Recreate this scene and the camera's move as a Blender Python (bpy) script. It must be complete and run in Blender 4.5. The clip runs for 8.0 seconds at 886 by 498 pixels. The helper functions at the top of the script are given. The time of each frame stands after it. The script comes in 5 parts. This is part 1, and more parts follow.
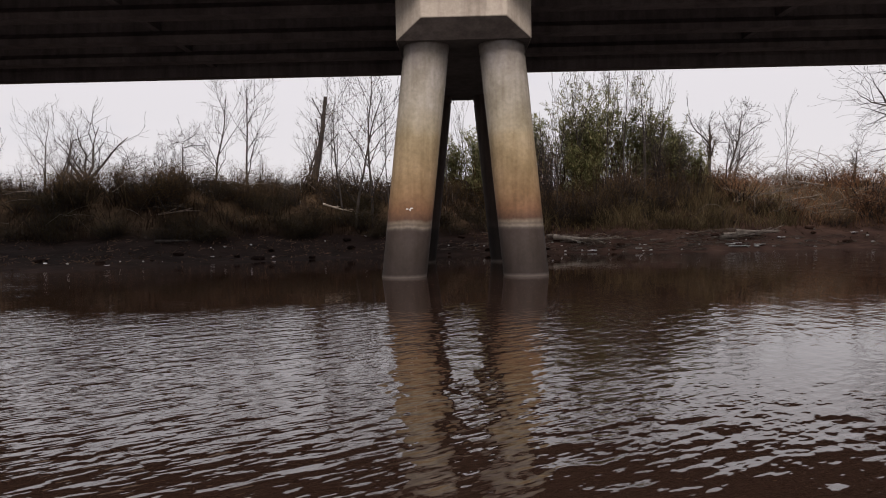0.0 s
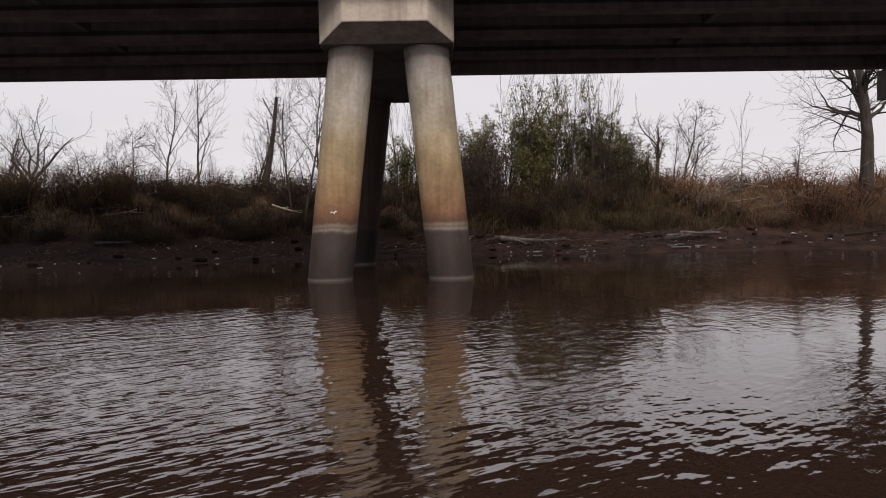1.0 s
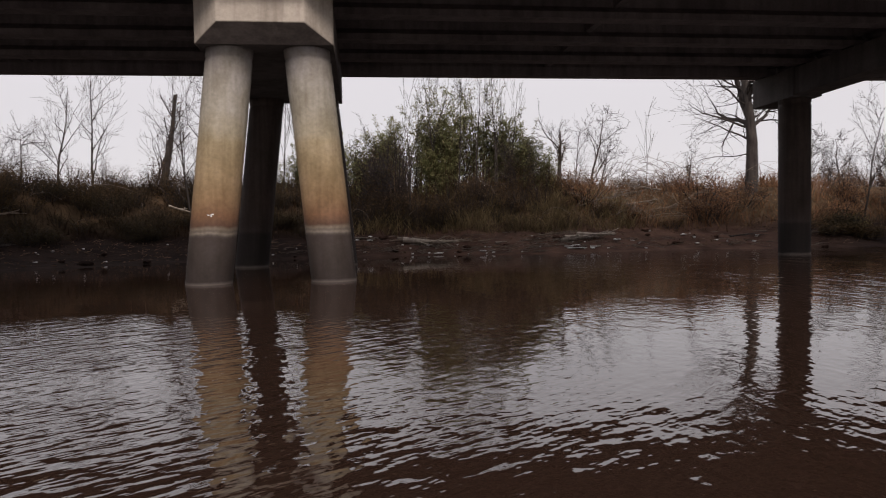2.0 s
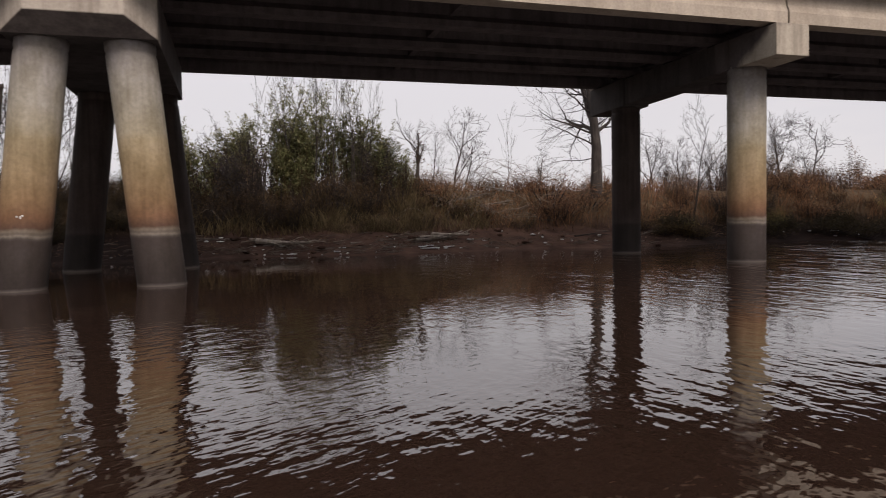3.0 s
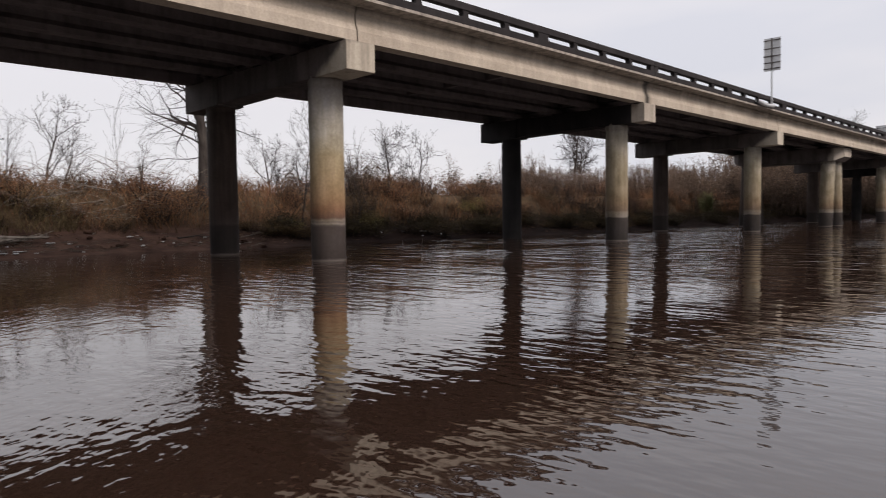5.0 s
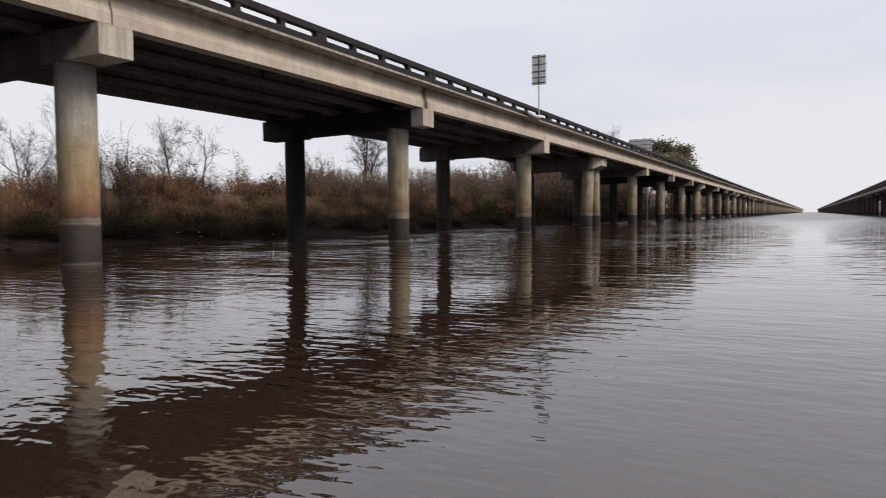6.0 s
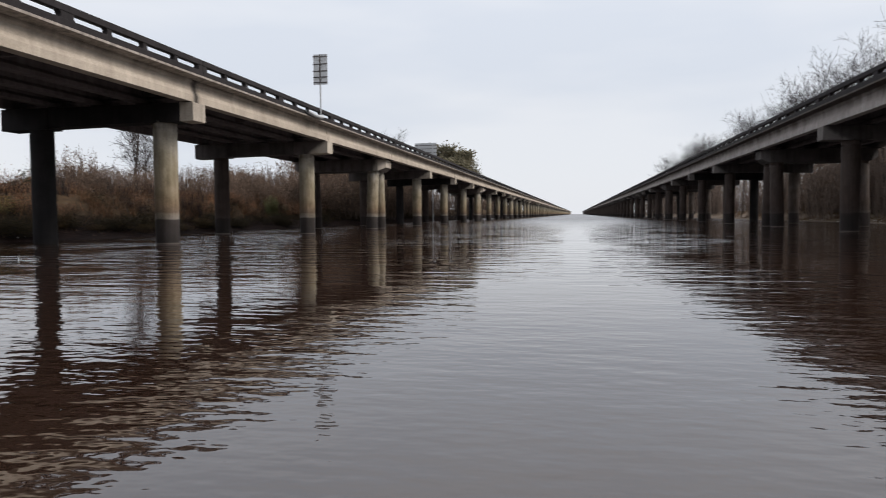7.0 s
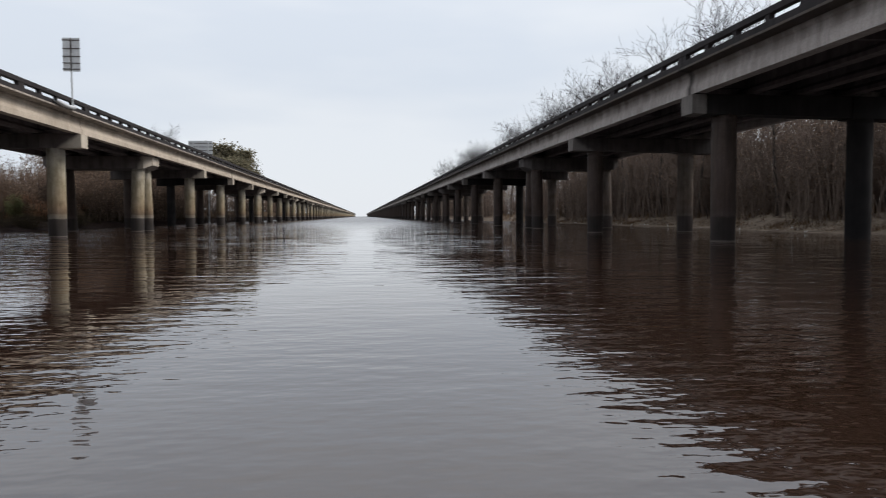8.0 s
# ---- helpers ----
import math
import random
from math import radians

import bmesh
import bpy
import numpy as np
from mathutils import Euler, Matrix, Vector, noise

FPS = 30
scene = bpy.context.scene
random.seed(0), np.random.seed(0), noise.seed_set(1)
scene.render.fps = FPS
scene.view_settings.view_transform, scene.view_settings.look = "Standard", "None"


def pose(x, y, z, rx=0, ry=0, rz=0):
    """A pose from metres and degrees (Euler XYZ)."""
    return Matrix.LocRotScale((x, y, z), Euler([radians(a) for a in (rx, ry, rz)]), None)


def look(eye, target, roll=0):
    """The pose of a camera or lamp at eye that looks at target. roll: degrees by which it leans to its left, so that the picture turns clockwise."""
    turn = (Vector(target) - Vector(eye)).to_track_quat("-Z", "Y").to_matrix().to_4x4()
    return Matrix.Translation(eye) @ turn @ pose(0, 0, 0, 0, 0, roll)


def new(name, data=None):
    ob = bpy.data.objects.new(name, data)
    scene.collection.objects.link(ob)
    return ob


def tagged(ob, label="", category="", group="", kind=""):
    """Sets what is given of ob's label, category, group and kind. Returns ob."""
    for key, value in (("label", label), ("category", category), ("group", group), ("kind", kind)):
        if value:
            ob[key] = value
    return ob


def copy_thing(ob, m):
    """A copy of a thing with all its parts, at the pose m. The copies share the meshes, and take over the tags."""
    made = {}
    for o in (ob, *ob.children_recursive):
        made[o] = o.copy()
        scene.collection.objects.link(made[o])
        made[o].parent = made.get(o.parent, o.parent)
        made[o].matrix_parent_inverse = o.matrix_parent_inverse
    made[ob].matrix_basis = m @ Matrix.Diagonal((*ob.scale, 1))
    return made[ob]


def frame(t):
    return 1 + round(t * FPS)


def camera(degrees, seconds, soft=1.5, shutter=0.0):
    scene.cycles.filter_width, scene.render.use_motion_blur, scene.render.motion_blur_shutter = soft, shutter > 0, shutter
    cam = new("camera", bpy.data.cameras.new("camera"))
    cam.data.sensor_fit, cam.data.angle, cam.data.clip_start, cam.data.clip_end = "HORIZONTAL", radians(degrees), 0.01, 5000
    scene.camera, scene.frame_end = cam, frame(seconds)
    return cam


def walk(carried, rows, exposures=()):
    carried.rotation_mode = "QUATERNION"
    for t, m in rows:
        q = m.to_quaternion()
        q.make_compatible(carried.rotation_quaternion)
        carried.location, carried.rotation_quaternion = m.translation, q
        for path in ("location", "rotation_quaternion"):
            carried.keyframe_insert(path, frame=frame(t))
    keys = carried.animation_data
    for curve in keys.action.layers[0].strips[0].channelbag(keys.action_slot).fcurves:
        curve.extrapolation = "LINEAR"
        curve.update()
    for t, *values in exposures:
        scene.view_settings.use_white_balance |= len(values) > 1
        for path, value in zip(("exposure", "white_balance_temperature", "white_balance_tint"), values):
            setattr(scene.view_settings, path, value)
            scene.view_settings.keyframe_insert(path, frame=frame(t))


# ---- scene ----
cam = camera(64.7, 8.0, soft=1.0, shutter=0.2)
PATH = [
    (0, (-0.296, -0.012, 1.348), (-0.343, 1.987, 1.281), -1.0),
    (0.5, (0.377, -0.074, 1.382), (0.354, 1.925, 1.313), -1.0),
    (1, (1.018, -0.126, 1.422), (1.043, 1.873, 1.352), -1.0),
    (2.5, (2.732, -0.447, 1.513), (3.123, 1.513, 1.435), -1.0),
    (3, (3.228, -0.659, 1.531), (3.803, 1.255, 1.449), -1.0),
    (3.5, (3.66, -0.845, 1.53), (4.426, 1.0, 1.444), -1.0),
    (4, (4.062, -1.053, 1.516), (5.037, 0.69, 1.427), -0.9),
    (4.5, (4.412, -1.251, 1.517), (5.623, 0.339, 1.425), -0.9),
    (6, (5.117, -2.018, 1.457), (6.885, -1.089, 1.36), -0.5),
    (6.5, (5.313, -2.31, 1.407), (7.197, -1.643, 1.311), -0.4),
    (7, (5.545, -2.582, 1.383), (7.507, -2.205, 1.286), -0.5),
    (7.5, (5.599, -2.83, 1.389), (7.595, -2.759, 1.294), -0.3),
    (8, (5.544, -3.019, 1.362), (7.529, -3.249, 1.267), -0.3),
]
walk(cam, [(t, look(eye, target, roll)) for t, eye, target, roll in PATH], [(0.0, -0.08, 6720, 18.5), (1.2, -0.11, 6720, 18.8), (2.6, -0.16, 6720, 18.8), (3.4, -0.11, 6690, 17.5), (4.4, -0.05, 6650, 17.0), (6.0, 0.0, 6450, 14.5), (8.0, 0.04, 6230, 10.0)])


# ---- world, sun ----
def sky_world():
    w = bpy.data.worlds.new("overcast_sky")
    scene.world = w
    w.use_nodes = True
    nt = w.node_tree
    nt.nodes.clear()
    out = nt.nodes.new("ShaderNodeOutputWorld")
    bg = nt.nodes.new("ShaderNodeBackground")
    sky = nt.nodes.new("ShaderNodeTexSky")
    sky.sky_type = "NISHITA"
    sky.sun_disc = False
    sky.sun_elevation = radians(42)
    sky.sun_rotation = radians(175)
    co = nt.nodes.new("ShaderNodeTexCoord")
    mp = nt.nodes.new("ShaderNodeMapping")
    mp.inputs["Scale"].default_value = (1.0, 1.0, 4.0)
    nz = nt.nodes.new("ShaderNodeTexNoise")
    nz.inputs["Scale"].default_value = 1.6
    nz.inputs["Detail"].default_value = 4.0
    ramp = nt.nodes.new("ShaderNodeValToRGB")
    ramp.color_ramp.elements[0].position, ramp.color_ramp.elements[0].color = 0.36, (6.85, 7.2, 7.65, 1)
    ramp.color_ramp.elements[1].position, ramp.color_ramp.elements[1].color = 0.55, (7.86, 8.0, 8.14, 1)
    mix = nt.nodes.new("ShaderNodeMix")
    mix.data_type = "RGBA"
    mix.inputs["Factor"].default_value = 0.93
    nt.links.new(co.outputs["Generated"], mp.inputs["Vector"])
    nt.links.new(mp.outputs["Vector"], nz.inputs["Vector"])
    nt.links.new(nz.outputs["Fac"], ramp.inputs["Fac"])
    nt.links.new(sky.outputs["Color"], mix.inputs["A"])
    nt.links.new(ramp.outputs["Color"], mix.inputs["B"])
    # an overcast sky is brighter overhead than at the horizon
    sep = nt.nodes.new("ShaderNodeSeparateXYZ")
    rise = nt.nodes.new("ShaderNodeMapRange")
    rise.inputs["From Min"].default_value, rise.inputs["From Max"].default_value = 0.15, 1.0
    rise.inputs["To Min"].default_value, rise.inputs["To Max"].default_value = 1.0, 1.35
    up = nt.nodes.new("ShaderNodeVectorMath")
    up.operation = "SCALE"
    nt.links.new(co.outputs["Generated"], sep.inputs["Vector"])
    nt.links.new(sep.outputs["Z"], rise.inputs["Value"])
    nt.links.new(mix.outputs["Result"], up.inputs[0])
    nt.links.new(rise.outputs["Result"], up.inputs["Scale"])
    nt.links.new(up.outputs["Vector"], bg.inputs["Color"])
    bg.inputs["Strength"].default_value = 0.104
    nt.links.new(bg.outputs["Background"], out.inputs["Surface"])


sky_world()
sun_data = bpy.data.lights.new("sun", "SUN")
sun_data.energy, sun_data.angle, sun_data.color = 3.0, radians(24), (1.0, 0.93, 0.83)
sun = new("sun", sun_data)
sun.matrix_world = look((0, 0, 60), (-5, 60, 5))


# ---- materials ----
class Nodes:
    """Small helper round a node material."""

    def __init__(self, name, rough=0.8, metal=0.0, spec=0.3):
        self.mat = bpy.data.materials.new(name)
        self.mat.use_nodes = True
        self.nt = self.mat.node_tree
        self.bsdf = self.nt.nodes["Principled BSDF"]
        self.bsdf.inputs["Roughness"].default_value = rough
        self.bsdf.inputs["Metallic"].default_value = metal
        self.bsdf.inputs["Specular IOR Level"].default_value = spec
        self.co = self.nt.nodes.new("ShaderNodeNewGeometry")

    def node(self, kind, **values):
        n = self.nt.nodes.new(kind)
        for key, value in values.items():
            n.inputs[key].default_value = value
        return n

    def link(self, a, b):
        self.nt.links.new(a, b)

    def place(self, scale=(1, 1, 1)):
        m = self.node("ShaderNodeMapping")
        m.inputs["Scale"].default_value = scale
        self.link(self.co.outputs["Position"], m.inputs["Vector"])
        return m.outputs["Vector"]

    def noise(self, scale, detail=4.0, stretch=(1, 1, 1), rough=0.55):
        n = self.node("ShaderNodeTexNoise", Scale=scale, Detail=detail, Roughness=rough)
        self.link(self.place(stretch), n.inputs["Vector"])
        return n.outputs["Fac"]

    def ramp(self, fac, stops):
        r = self.nt.nodes.new("ShaderNodeValToRGB")
        els = r.color_ramp.elements
        while len(els) < len(stops):
            els.new(0.5)
        for e, (p, c) in zip(els, stops):
            e.position, e.color = p, (*c, 1.0)
        self.link(fac, r.inputs["Fac"])
        return r.outputs["Color"]

    def mix(self, fac, a, b, mode="MIX"):
        m = self.nt.nodes.new("ShaderNodeMix")
        m.data_type, m.blend_type = "RGBA", mode
        for sock, v in (("Factor", fac), ("A", a), ("B", b)):
            if isinstance(v, (int, float)):
                m.inputs[sock].default_value = v
            elif isinstance(v, tuple):
                m.inputs[sock].default_value = (*v, 1.0)
            else:
                self.link(v, m.inputs[sock])
        return m.outputs["Result"]

    def math(self, op, a, b=0.0):
        m = self.nt.nodes.new("ShaderNodeMath")
        m.operation = op
        for n, v in enumerate((a, b)):
            if isinstance(v, (int, float)):
                m.inputs[n].default_value = v
            else:
                self.link(v, m.inputs[n])
        return m.outputs["Value"]

    def height(self):
        s = self.nt.nodes.new("ShaderNodeSeparateXYZ")
        self.link(self.co.outputs["Position"], s.inputs["Vector"])
        return s.outputs["Z"]

    def bump(self, fac, strength, distance):
        b = self.node("ShaderNodeBump", Strength=strength, Distance=distance)
        self.link(fac, b.inputs["Height"])
        if self.bsdf.inputs["Normal"].is_linked:
            self.link(self.bsdf.inputs["Normal"].links[0].from_socket, b.inputs["Normal"])
        self.link(b.outputs["Normal"], self.bsdf.inputs["Normal"])

    def colour(self, c):
        self.link(c, self.bsdf.inputs["Base Color"])
        return self.mat


def mat_concrete(name, dark, light, streak=0.35, rough=0.85, mould_shade=None, leak=0.45):
    n = Nodes(name, rough)
    base = n.ramp(n.noise(0.7, 5), [(0.3, dark), (0.7, light)])
    fine = n.ramp(n.noise(14, 4), [(0.3, (0.78, 0.78, 0.78)), (0.7, (1, 1, 1))])
    drip = n.ramp(n.noise(1.0, 4, (3.2, 3.2, 0.25)), [(0.36, (1 - streak,) * 3), (0.58, (1, 1, 1))])
    c = n.mix(1.0, base, fine, "MULTIPLY")
    c = n.mix(1.0, c, drip, "MULTIPLY")
    if mould_shade:
        # uneven black mould runs plus painted overhang shade, patchy along the bridge
        runs = n.ramp(n.noise(1.0, 5, (1.1, 1.1, 0.10)), [(0.40, (1, 1, 1)), (0.62, (0, 0, 0))])
        where = n.ramp(n.noise(0.16, 3), [(0.35, (0.55, 0.55, 0.55)), (0.6, (1, 1, 1))])
        high = n.nt.nodes.new("ShaderNodeMapRange")
        high.inputs["From Min"].default_value, high.inputs["From Max"].default_value = mould_shade[0], mould_shade[1]
        n.link(n.math("ADD", n.height(), n.math("MULTIPLY", n.math("SUBTRACT", n.noise(1.4, 4, (1, 1, 0.3)), 0.5), 0.4)), high.inputs["Value"])
        f = n.math("MULTIPLY", n.math("ADD", n.math("MULTIPLY", n.math("MULTIPLY", runs, where), 0.6), 0.4), high.outputs["Result"])
        c = n.mix(n.math("MULTIPLY", f, mould_shade[2]), c, (0.075, 0.058, 0.046))
    if mould_shade or leak > 1:
        # drips below the leaking joints, one in every fourth span
        at = n.nt.nodes.new("ShaderNodeSeparateXYZ")
        n.link(n.co.outputs["Position"], at.inputs["Vector"])
        away = n.math("ABSOLUTE", n.math("SUBTRACT", n.math("MODULO", at.outputs["X"], 4 * 19.5), 2 * 19.5))
        drips = n.nt.nodes.new("ShaderNodeMapRange")
        drips.inputs["From Min"].default_value, drips.inputs["From Max"].default_value = leak, 0.1 * leak
        n.link(n.math("ADD", away, n.math("MULTIPLY", n.math("SUBTRACT", n.noise(2.0, 3, (2, 2, 0.3)), 0.5), 1.5 * leak)), drips.inputs["Value"])
        c = n.mix(n.math("MULTIPLY", drips.outputs["Result"], 0.85), c, (0.03, 0.026, 0.024))
    n.bump(n.noise(30, 3), 0.25, 0.01)
    n.bump(n.noise(2.5, 3), 0.2, 0.02)
    return n.colour(c)


def mat_column(name, bands, drips):
    """Concrete columns with tide stains: wet foot, pale line, then bands up the shaft."""
    n = Nodes(name, 0.75)
    z = n.math("ADD", n.height(), n.math("MULTIPLY", n.math("SUBTRACT", n.noise(1.6, 4, (1, 1, 0.4)), 0.5), 0.22))
    base = n.ramp(n.math("DIVIDE", z, 8.0), bands)
    fine = n.ramp(n.noise(11, 5), [(0.3, (0.8, 0.8, 0.8)), (0.7, (1.04, 1.04, 1.04))])
    blot = n.ramp(n.noise(1.7, 4, (1, 1, 0.7)), [(0.32, (0.72, 0.68, 0.58)), (0.5, (0.97, 0.94, 0.86)), (0.66, (1.10, 1.08, 1.06))])
    drip = n.ramp(n.noise(1.3, 5, (5, 5, 0.3)), [(0.34, drips), (0.6, (1, 1, 1))])
    c = n.mix(1.0, n.mix(1.0, base, fine, "MULTIPLY"), drip, "MULTIPLY")
    c = n.mix(1.0, c, blot, "MULTIPLY")
    lip = n.nt.nodes.new("ShaderNodeMapRange")
    lip.inputs["From Min"].default_value, lip.inputs["From Max"].default_value, lip.inputs["To Max"].default_value = 0.09, 0.02, 0.8
    n.link(n.math("ADD", n.height(), n.math("MULTIPLY", n.math("SUBTRACT", n.noise(3.0, 3), 0.5), 0.08)), lip.inputs["Value"])
    c = n.mix(lip.outputs["Result"], c, (0.10, 0.085, 0.076))
    n.bump(n.noise(26, 3), 0.3, 0.01)
    return n.colour(c)


TIDE_STAINS_TOP_SHADE = [
    (0.000, (0.030, 0.022, 0.021)), (0.10, (0.046, 0.036, 0.034)), (0.150, (0.050, 0.038, 0.036)), (0.157, (0.090, 0.076, 0.070)),
    (0.163, (0.215, 0.190, 0.168)), (0.170, (0.120, 0.098, 0.085)), (0.178, (0.200, 0.168, 0.142)), (0.188, (0.105, 0.058, 0.042)),
    (0.220, (0.205, 0.112, 0.066)), (0.275, (0.278, 0.182, 0.106)), (0.36, (0.332, 0.250, 0.158)), (0.455, (0.365, 0.302, 0.208)),
    # last stops darken the shaft top, shade below the cap put in
    (0.485, (0.390, 0.350, 0.278)), (0.56, (0.385, 0.364, 0.330)), (0.64, (0.345, 0.328, 0.312)), (0.74, (0.205, 0.190, 0.190))]
PALE_STAINS = [
    (0.000, (0.022, 0.018, 0.018)), (0.10, (0.030, 0.024, 0.023)), (0.154, (0.040, 0.032, 0.030)),
    (0.163, (0.200, 0.178, 0.160)), (0.196, (0.187, 0.156, 0.126)), (0.206, (0.145, 0.104, 0.076)), (0.26, (0.228, 0.166, 0.112)),
    (0.33, (0.268, 0.215, 0.150)), (0.46, (0.300, 0.258, 0.190)), (0.56, (0.322, 0.288, 0.230)), (0.66, (0.350, 0.322, 0.275)), (0.76, (0.255, 0.236, 0.212))]
# column bands darkened to carry shade on back rows and far bridge
SHADED_STAINS = [
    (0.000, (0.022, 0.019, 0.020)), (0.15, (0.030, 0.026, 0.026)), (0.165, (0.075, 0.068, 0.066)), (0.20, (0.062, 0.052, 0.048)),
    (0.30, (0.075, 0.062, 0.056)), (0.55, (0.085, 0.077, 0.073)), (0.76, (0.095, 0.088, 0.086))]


def mat_cap_end(name, front, pale, shade_tone, start=0.12, slant=1.45):
    """The outer end of a cap: pale up to a slanting line, darker behind it where the deck's shade is painted in. front:
    y of the end face.
    """
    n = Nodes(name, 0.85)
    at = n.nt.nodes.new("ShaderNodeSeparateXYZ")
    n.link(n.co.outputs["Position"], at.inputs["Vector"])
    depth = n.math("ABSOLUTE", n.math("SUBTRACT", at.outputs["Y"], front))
    # painted shadow edge, reaching further in lower down
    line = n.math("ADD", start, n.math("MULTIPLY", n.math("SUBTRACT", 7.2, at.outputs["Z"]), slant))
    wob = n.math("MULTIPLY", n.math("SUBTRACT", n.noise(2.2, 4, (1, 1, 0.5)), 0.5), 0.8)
    cast = n.nt.nodes.new("ShaderNodeMapRange")
    cast.inputs["From Min"].default_value, cast.inputs["From Max"].default_value = 0.32, -0.12
    n.link(n.math("ADD", n.math("SUBTRACT", depth, line), wob), cast.inputs["Value"])
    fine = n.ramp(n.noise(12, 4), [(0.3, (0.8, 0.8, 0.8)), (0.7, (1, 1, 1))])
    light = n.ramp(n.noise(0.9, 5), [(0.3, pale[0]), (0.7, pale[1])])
    dim = n.ramp(n.noise(0.9, 5), [(0.3, shade_tone[0]), (0.7, shade_tone[1])])
    c = n.mix(1.0, n.mix(cast.outputs["Result"], dim, light), fine, "MULTIPLY")
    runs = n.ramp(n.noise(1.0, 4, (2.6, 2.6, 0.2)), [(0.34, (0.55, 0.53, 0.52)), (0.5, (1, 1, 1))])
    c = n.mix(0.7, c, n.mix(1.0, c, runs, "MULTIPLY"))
    n.bump(n.noise(30, 3), 0.25, 0.01)
    return n.colour(c)


def mat_water():
    n = Nodes("murky_brown_water", 0.02, spec=0.5)
    n.bsdf.inputs["IOR"].default_value = 1.8
    c = n.ramp(n.noise(0.05, 3), [(0.3, (0.020, 0.0108, 0.0075)), (0.7, (0.027, 0.0150, 0.010))])
    # long low undulations everywhere; a breeze ruffles the reach beside the first pier
    place = n.nt.nodes.new("ShaderNodeSeparateXYZ")
    n.link(n.co.outputs["Position"], place.inputs["Vector"])
    reach = n.nt.nodes.new("ShaderNodeMapRange")
    for key, value in (("From Min", 0.0), ("From Max", 9.0), ("To Min", 1.0), ("To Max", 0.1)):
        reach.inputs[key].default_value = value
    n.link(n.math("ADD", place.outputs["X"], n.math("MULTIPLY", n.math("SUBTRACT", n.noise(0.12, 2), 0.5), 14.0)), reach.inputs["Value"])
    # calm water in the lee of the bank, but for the open reach upstream
    lee = n.nt.nodes.new("ShaderNodeMapRange")
    for key, value in (("From Min", 7.6), ("From Max", 12.8), ("To Min", 1.0), ("To Max", 0.05)):
        lee.inputs[key].default_value = value
    n.link(n.math("ADD", place.outputs["Y"], n.math("MULTIPLY", n.math("SUBTRACT", n.noise(0.3, 4), 0.5), 5.5)), lee.inputs["Value"])
    upstream = n.nt.nodes.new("ShaderNodeMapRange")
    for key, value in (("From Min", -8.0), ("From Max", -17.0), ("To Min", 0.0), ("To Max", 0.75)):
        upstream.inputs[key].default_value = value
    n.link(n.math("ADD", place.outputs["X"], n.math("MULTIPLY", n.math("SUBTRACT", n.noise(0.5, 4), 0.5), 9.0)), upstream.inputs["Value"])
    sheltered = n.math("MAXIMUM", lee.outputs["Result"], upstream.outputs["Result"])
    # ripples lowered along the first span to fit the reflection from the camera
    smoothed = n.nt.nodes.new("ShaderNodeMapRange")
    for key, value in (("From Min", 1.2), ("From Max", 3.0), ("To Min", 0.3), ("To Max", 1.0)):
        smoothed.inputs[key].default_value = value
    off = n.math("ABSOLUTE", n.math("SUBTRACT", place.outputs["Y"], 6.9))
    off = n.math("ADD", off, n.math("MULTIPLY", n.math("ABSOLUTE", n.math("SUBTRACT", place.outputs["X"], 6.0)), 0.3))
    n.link(n.math("ADD", off, n.math("MULTIPLY", n.math("SUBTRACT", n.noise(0.8, 3), 0.5), 2.2)), smoothed.inputs["Value"])
    gust = n.nt.nodes.new("ShaderNodeMapRange")
    for key, value in (("From Min", 1.5), ("From Max", 14.0), ("To Min", 0.58), ("To Max", 2.2)):
        gust.inputs[key].default_value = value
    n.link(place.outputs["Y"], gust.inputs["Value"])
    sheltered_gust = n.math("MULTIPLY", sheltered, gust.outputs["Result"])
    ruffle = n.math("MULTIPLY", n.math("MULTIPLY", reach.outputs["Result"], sheltered_gust), smoothed.outputs["Result"])
    still = n.nt.nodes.new("ShaderNodeMapRange")
    for key, value in (("From Min", 2.0), ("From Max", 12.0), ("To Min", 0.0), ("To Max", 1.0)):
        still.inputs[key].default_value = value
    n.link(place.outputs["X"], still.inputs["Value"])
    # the breeze freshens down the canal: longer waves there, and further off single ripples can no longer be told apart
    fresh = n.nt.nodes.new("ShaderNodeMapRange")
    for key, value in (("From Min", 6.0), ("From Max", 40.0), ("To Min", 0.0), ("To Max", 1.0)):
        fresh.inputs[key].default_value = value
    n.link(place.outputs["X"], fresh.inputs["Value"])
    rough = n.nt.nodes.new("ShaderNodeMapRange")
    for key, value in (("From Min", 40.0), ("From Max", 170.0), ("To Min", 0.02), ("To Max", 0.26)):
        rough.inputs[key].default_value = value
    n.link(place.outputs["X"], rough.inputs["Value"])
    n.link(rough.outputs["Result"], n.bsdf.inputs["Roughness"])
    patch = n.ramp(n.noise(0.13, 2), [(0.38, (0.35, 0.35, 0.35)), (0.6, (1, 1, 1))])
    patch = n.math("MULTIPLY", patch, n.math("MAXIMUM", still.outputs["Result"], sheltered))
    # the fairway lies smoother than the water before the piers
    fairway = n.nt.nodes.new("ShaderNodeMapRange")
    for key, value in (("From Min", 3.2), ("From Max", 6.6), ("To Min", 0.64), ("To Max", 1.3)):
        fairway.inputs[key].default_value = value
    n.link(n.math("ADD", n.math("ABSOLUTE", n.math("ADD", place.outputs["Y"], 1.0)), n.math("MULTIPLY", n.math("SUBTRACT", n.noise(0.3, 2), 0.5), 2.0)), fairway.inputs["Value"])
    patch = n.math("MULTIPLY", n.math("MULTIPLY", patch, smoothed.outputs["Result"]), fairway.outputs["Result"])
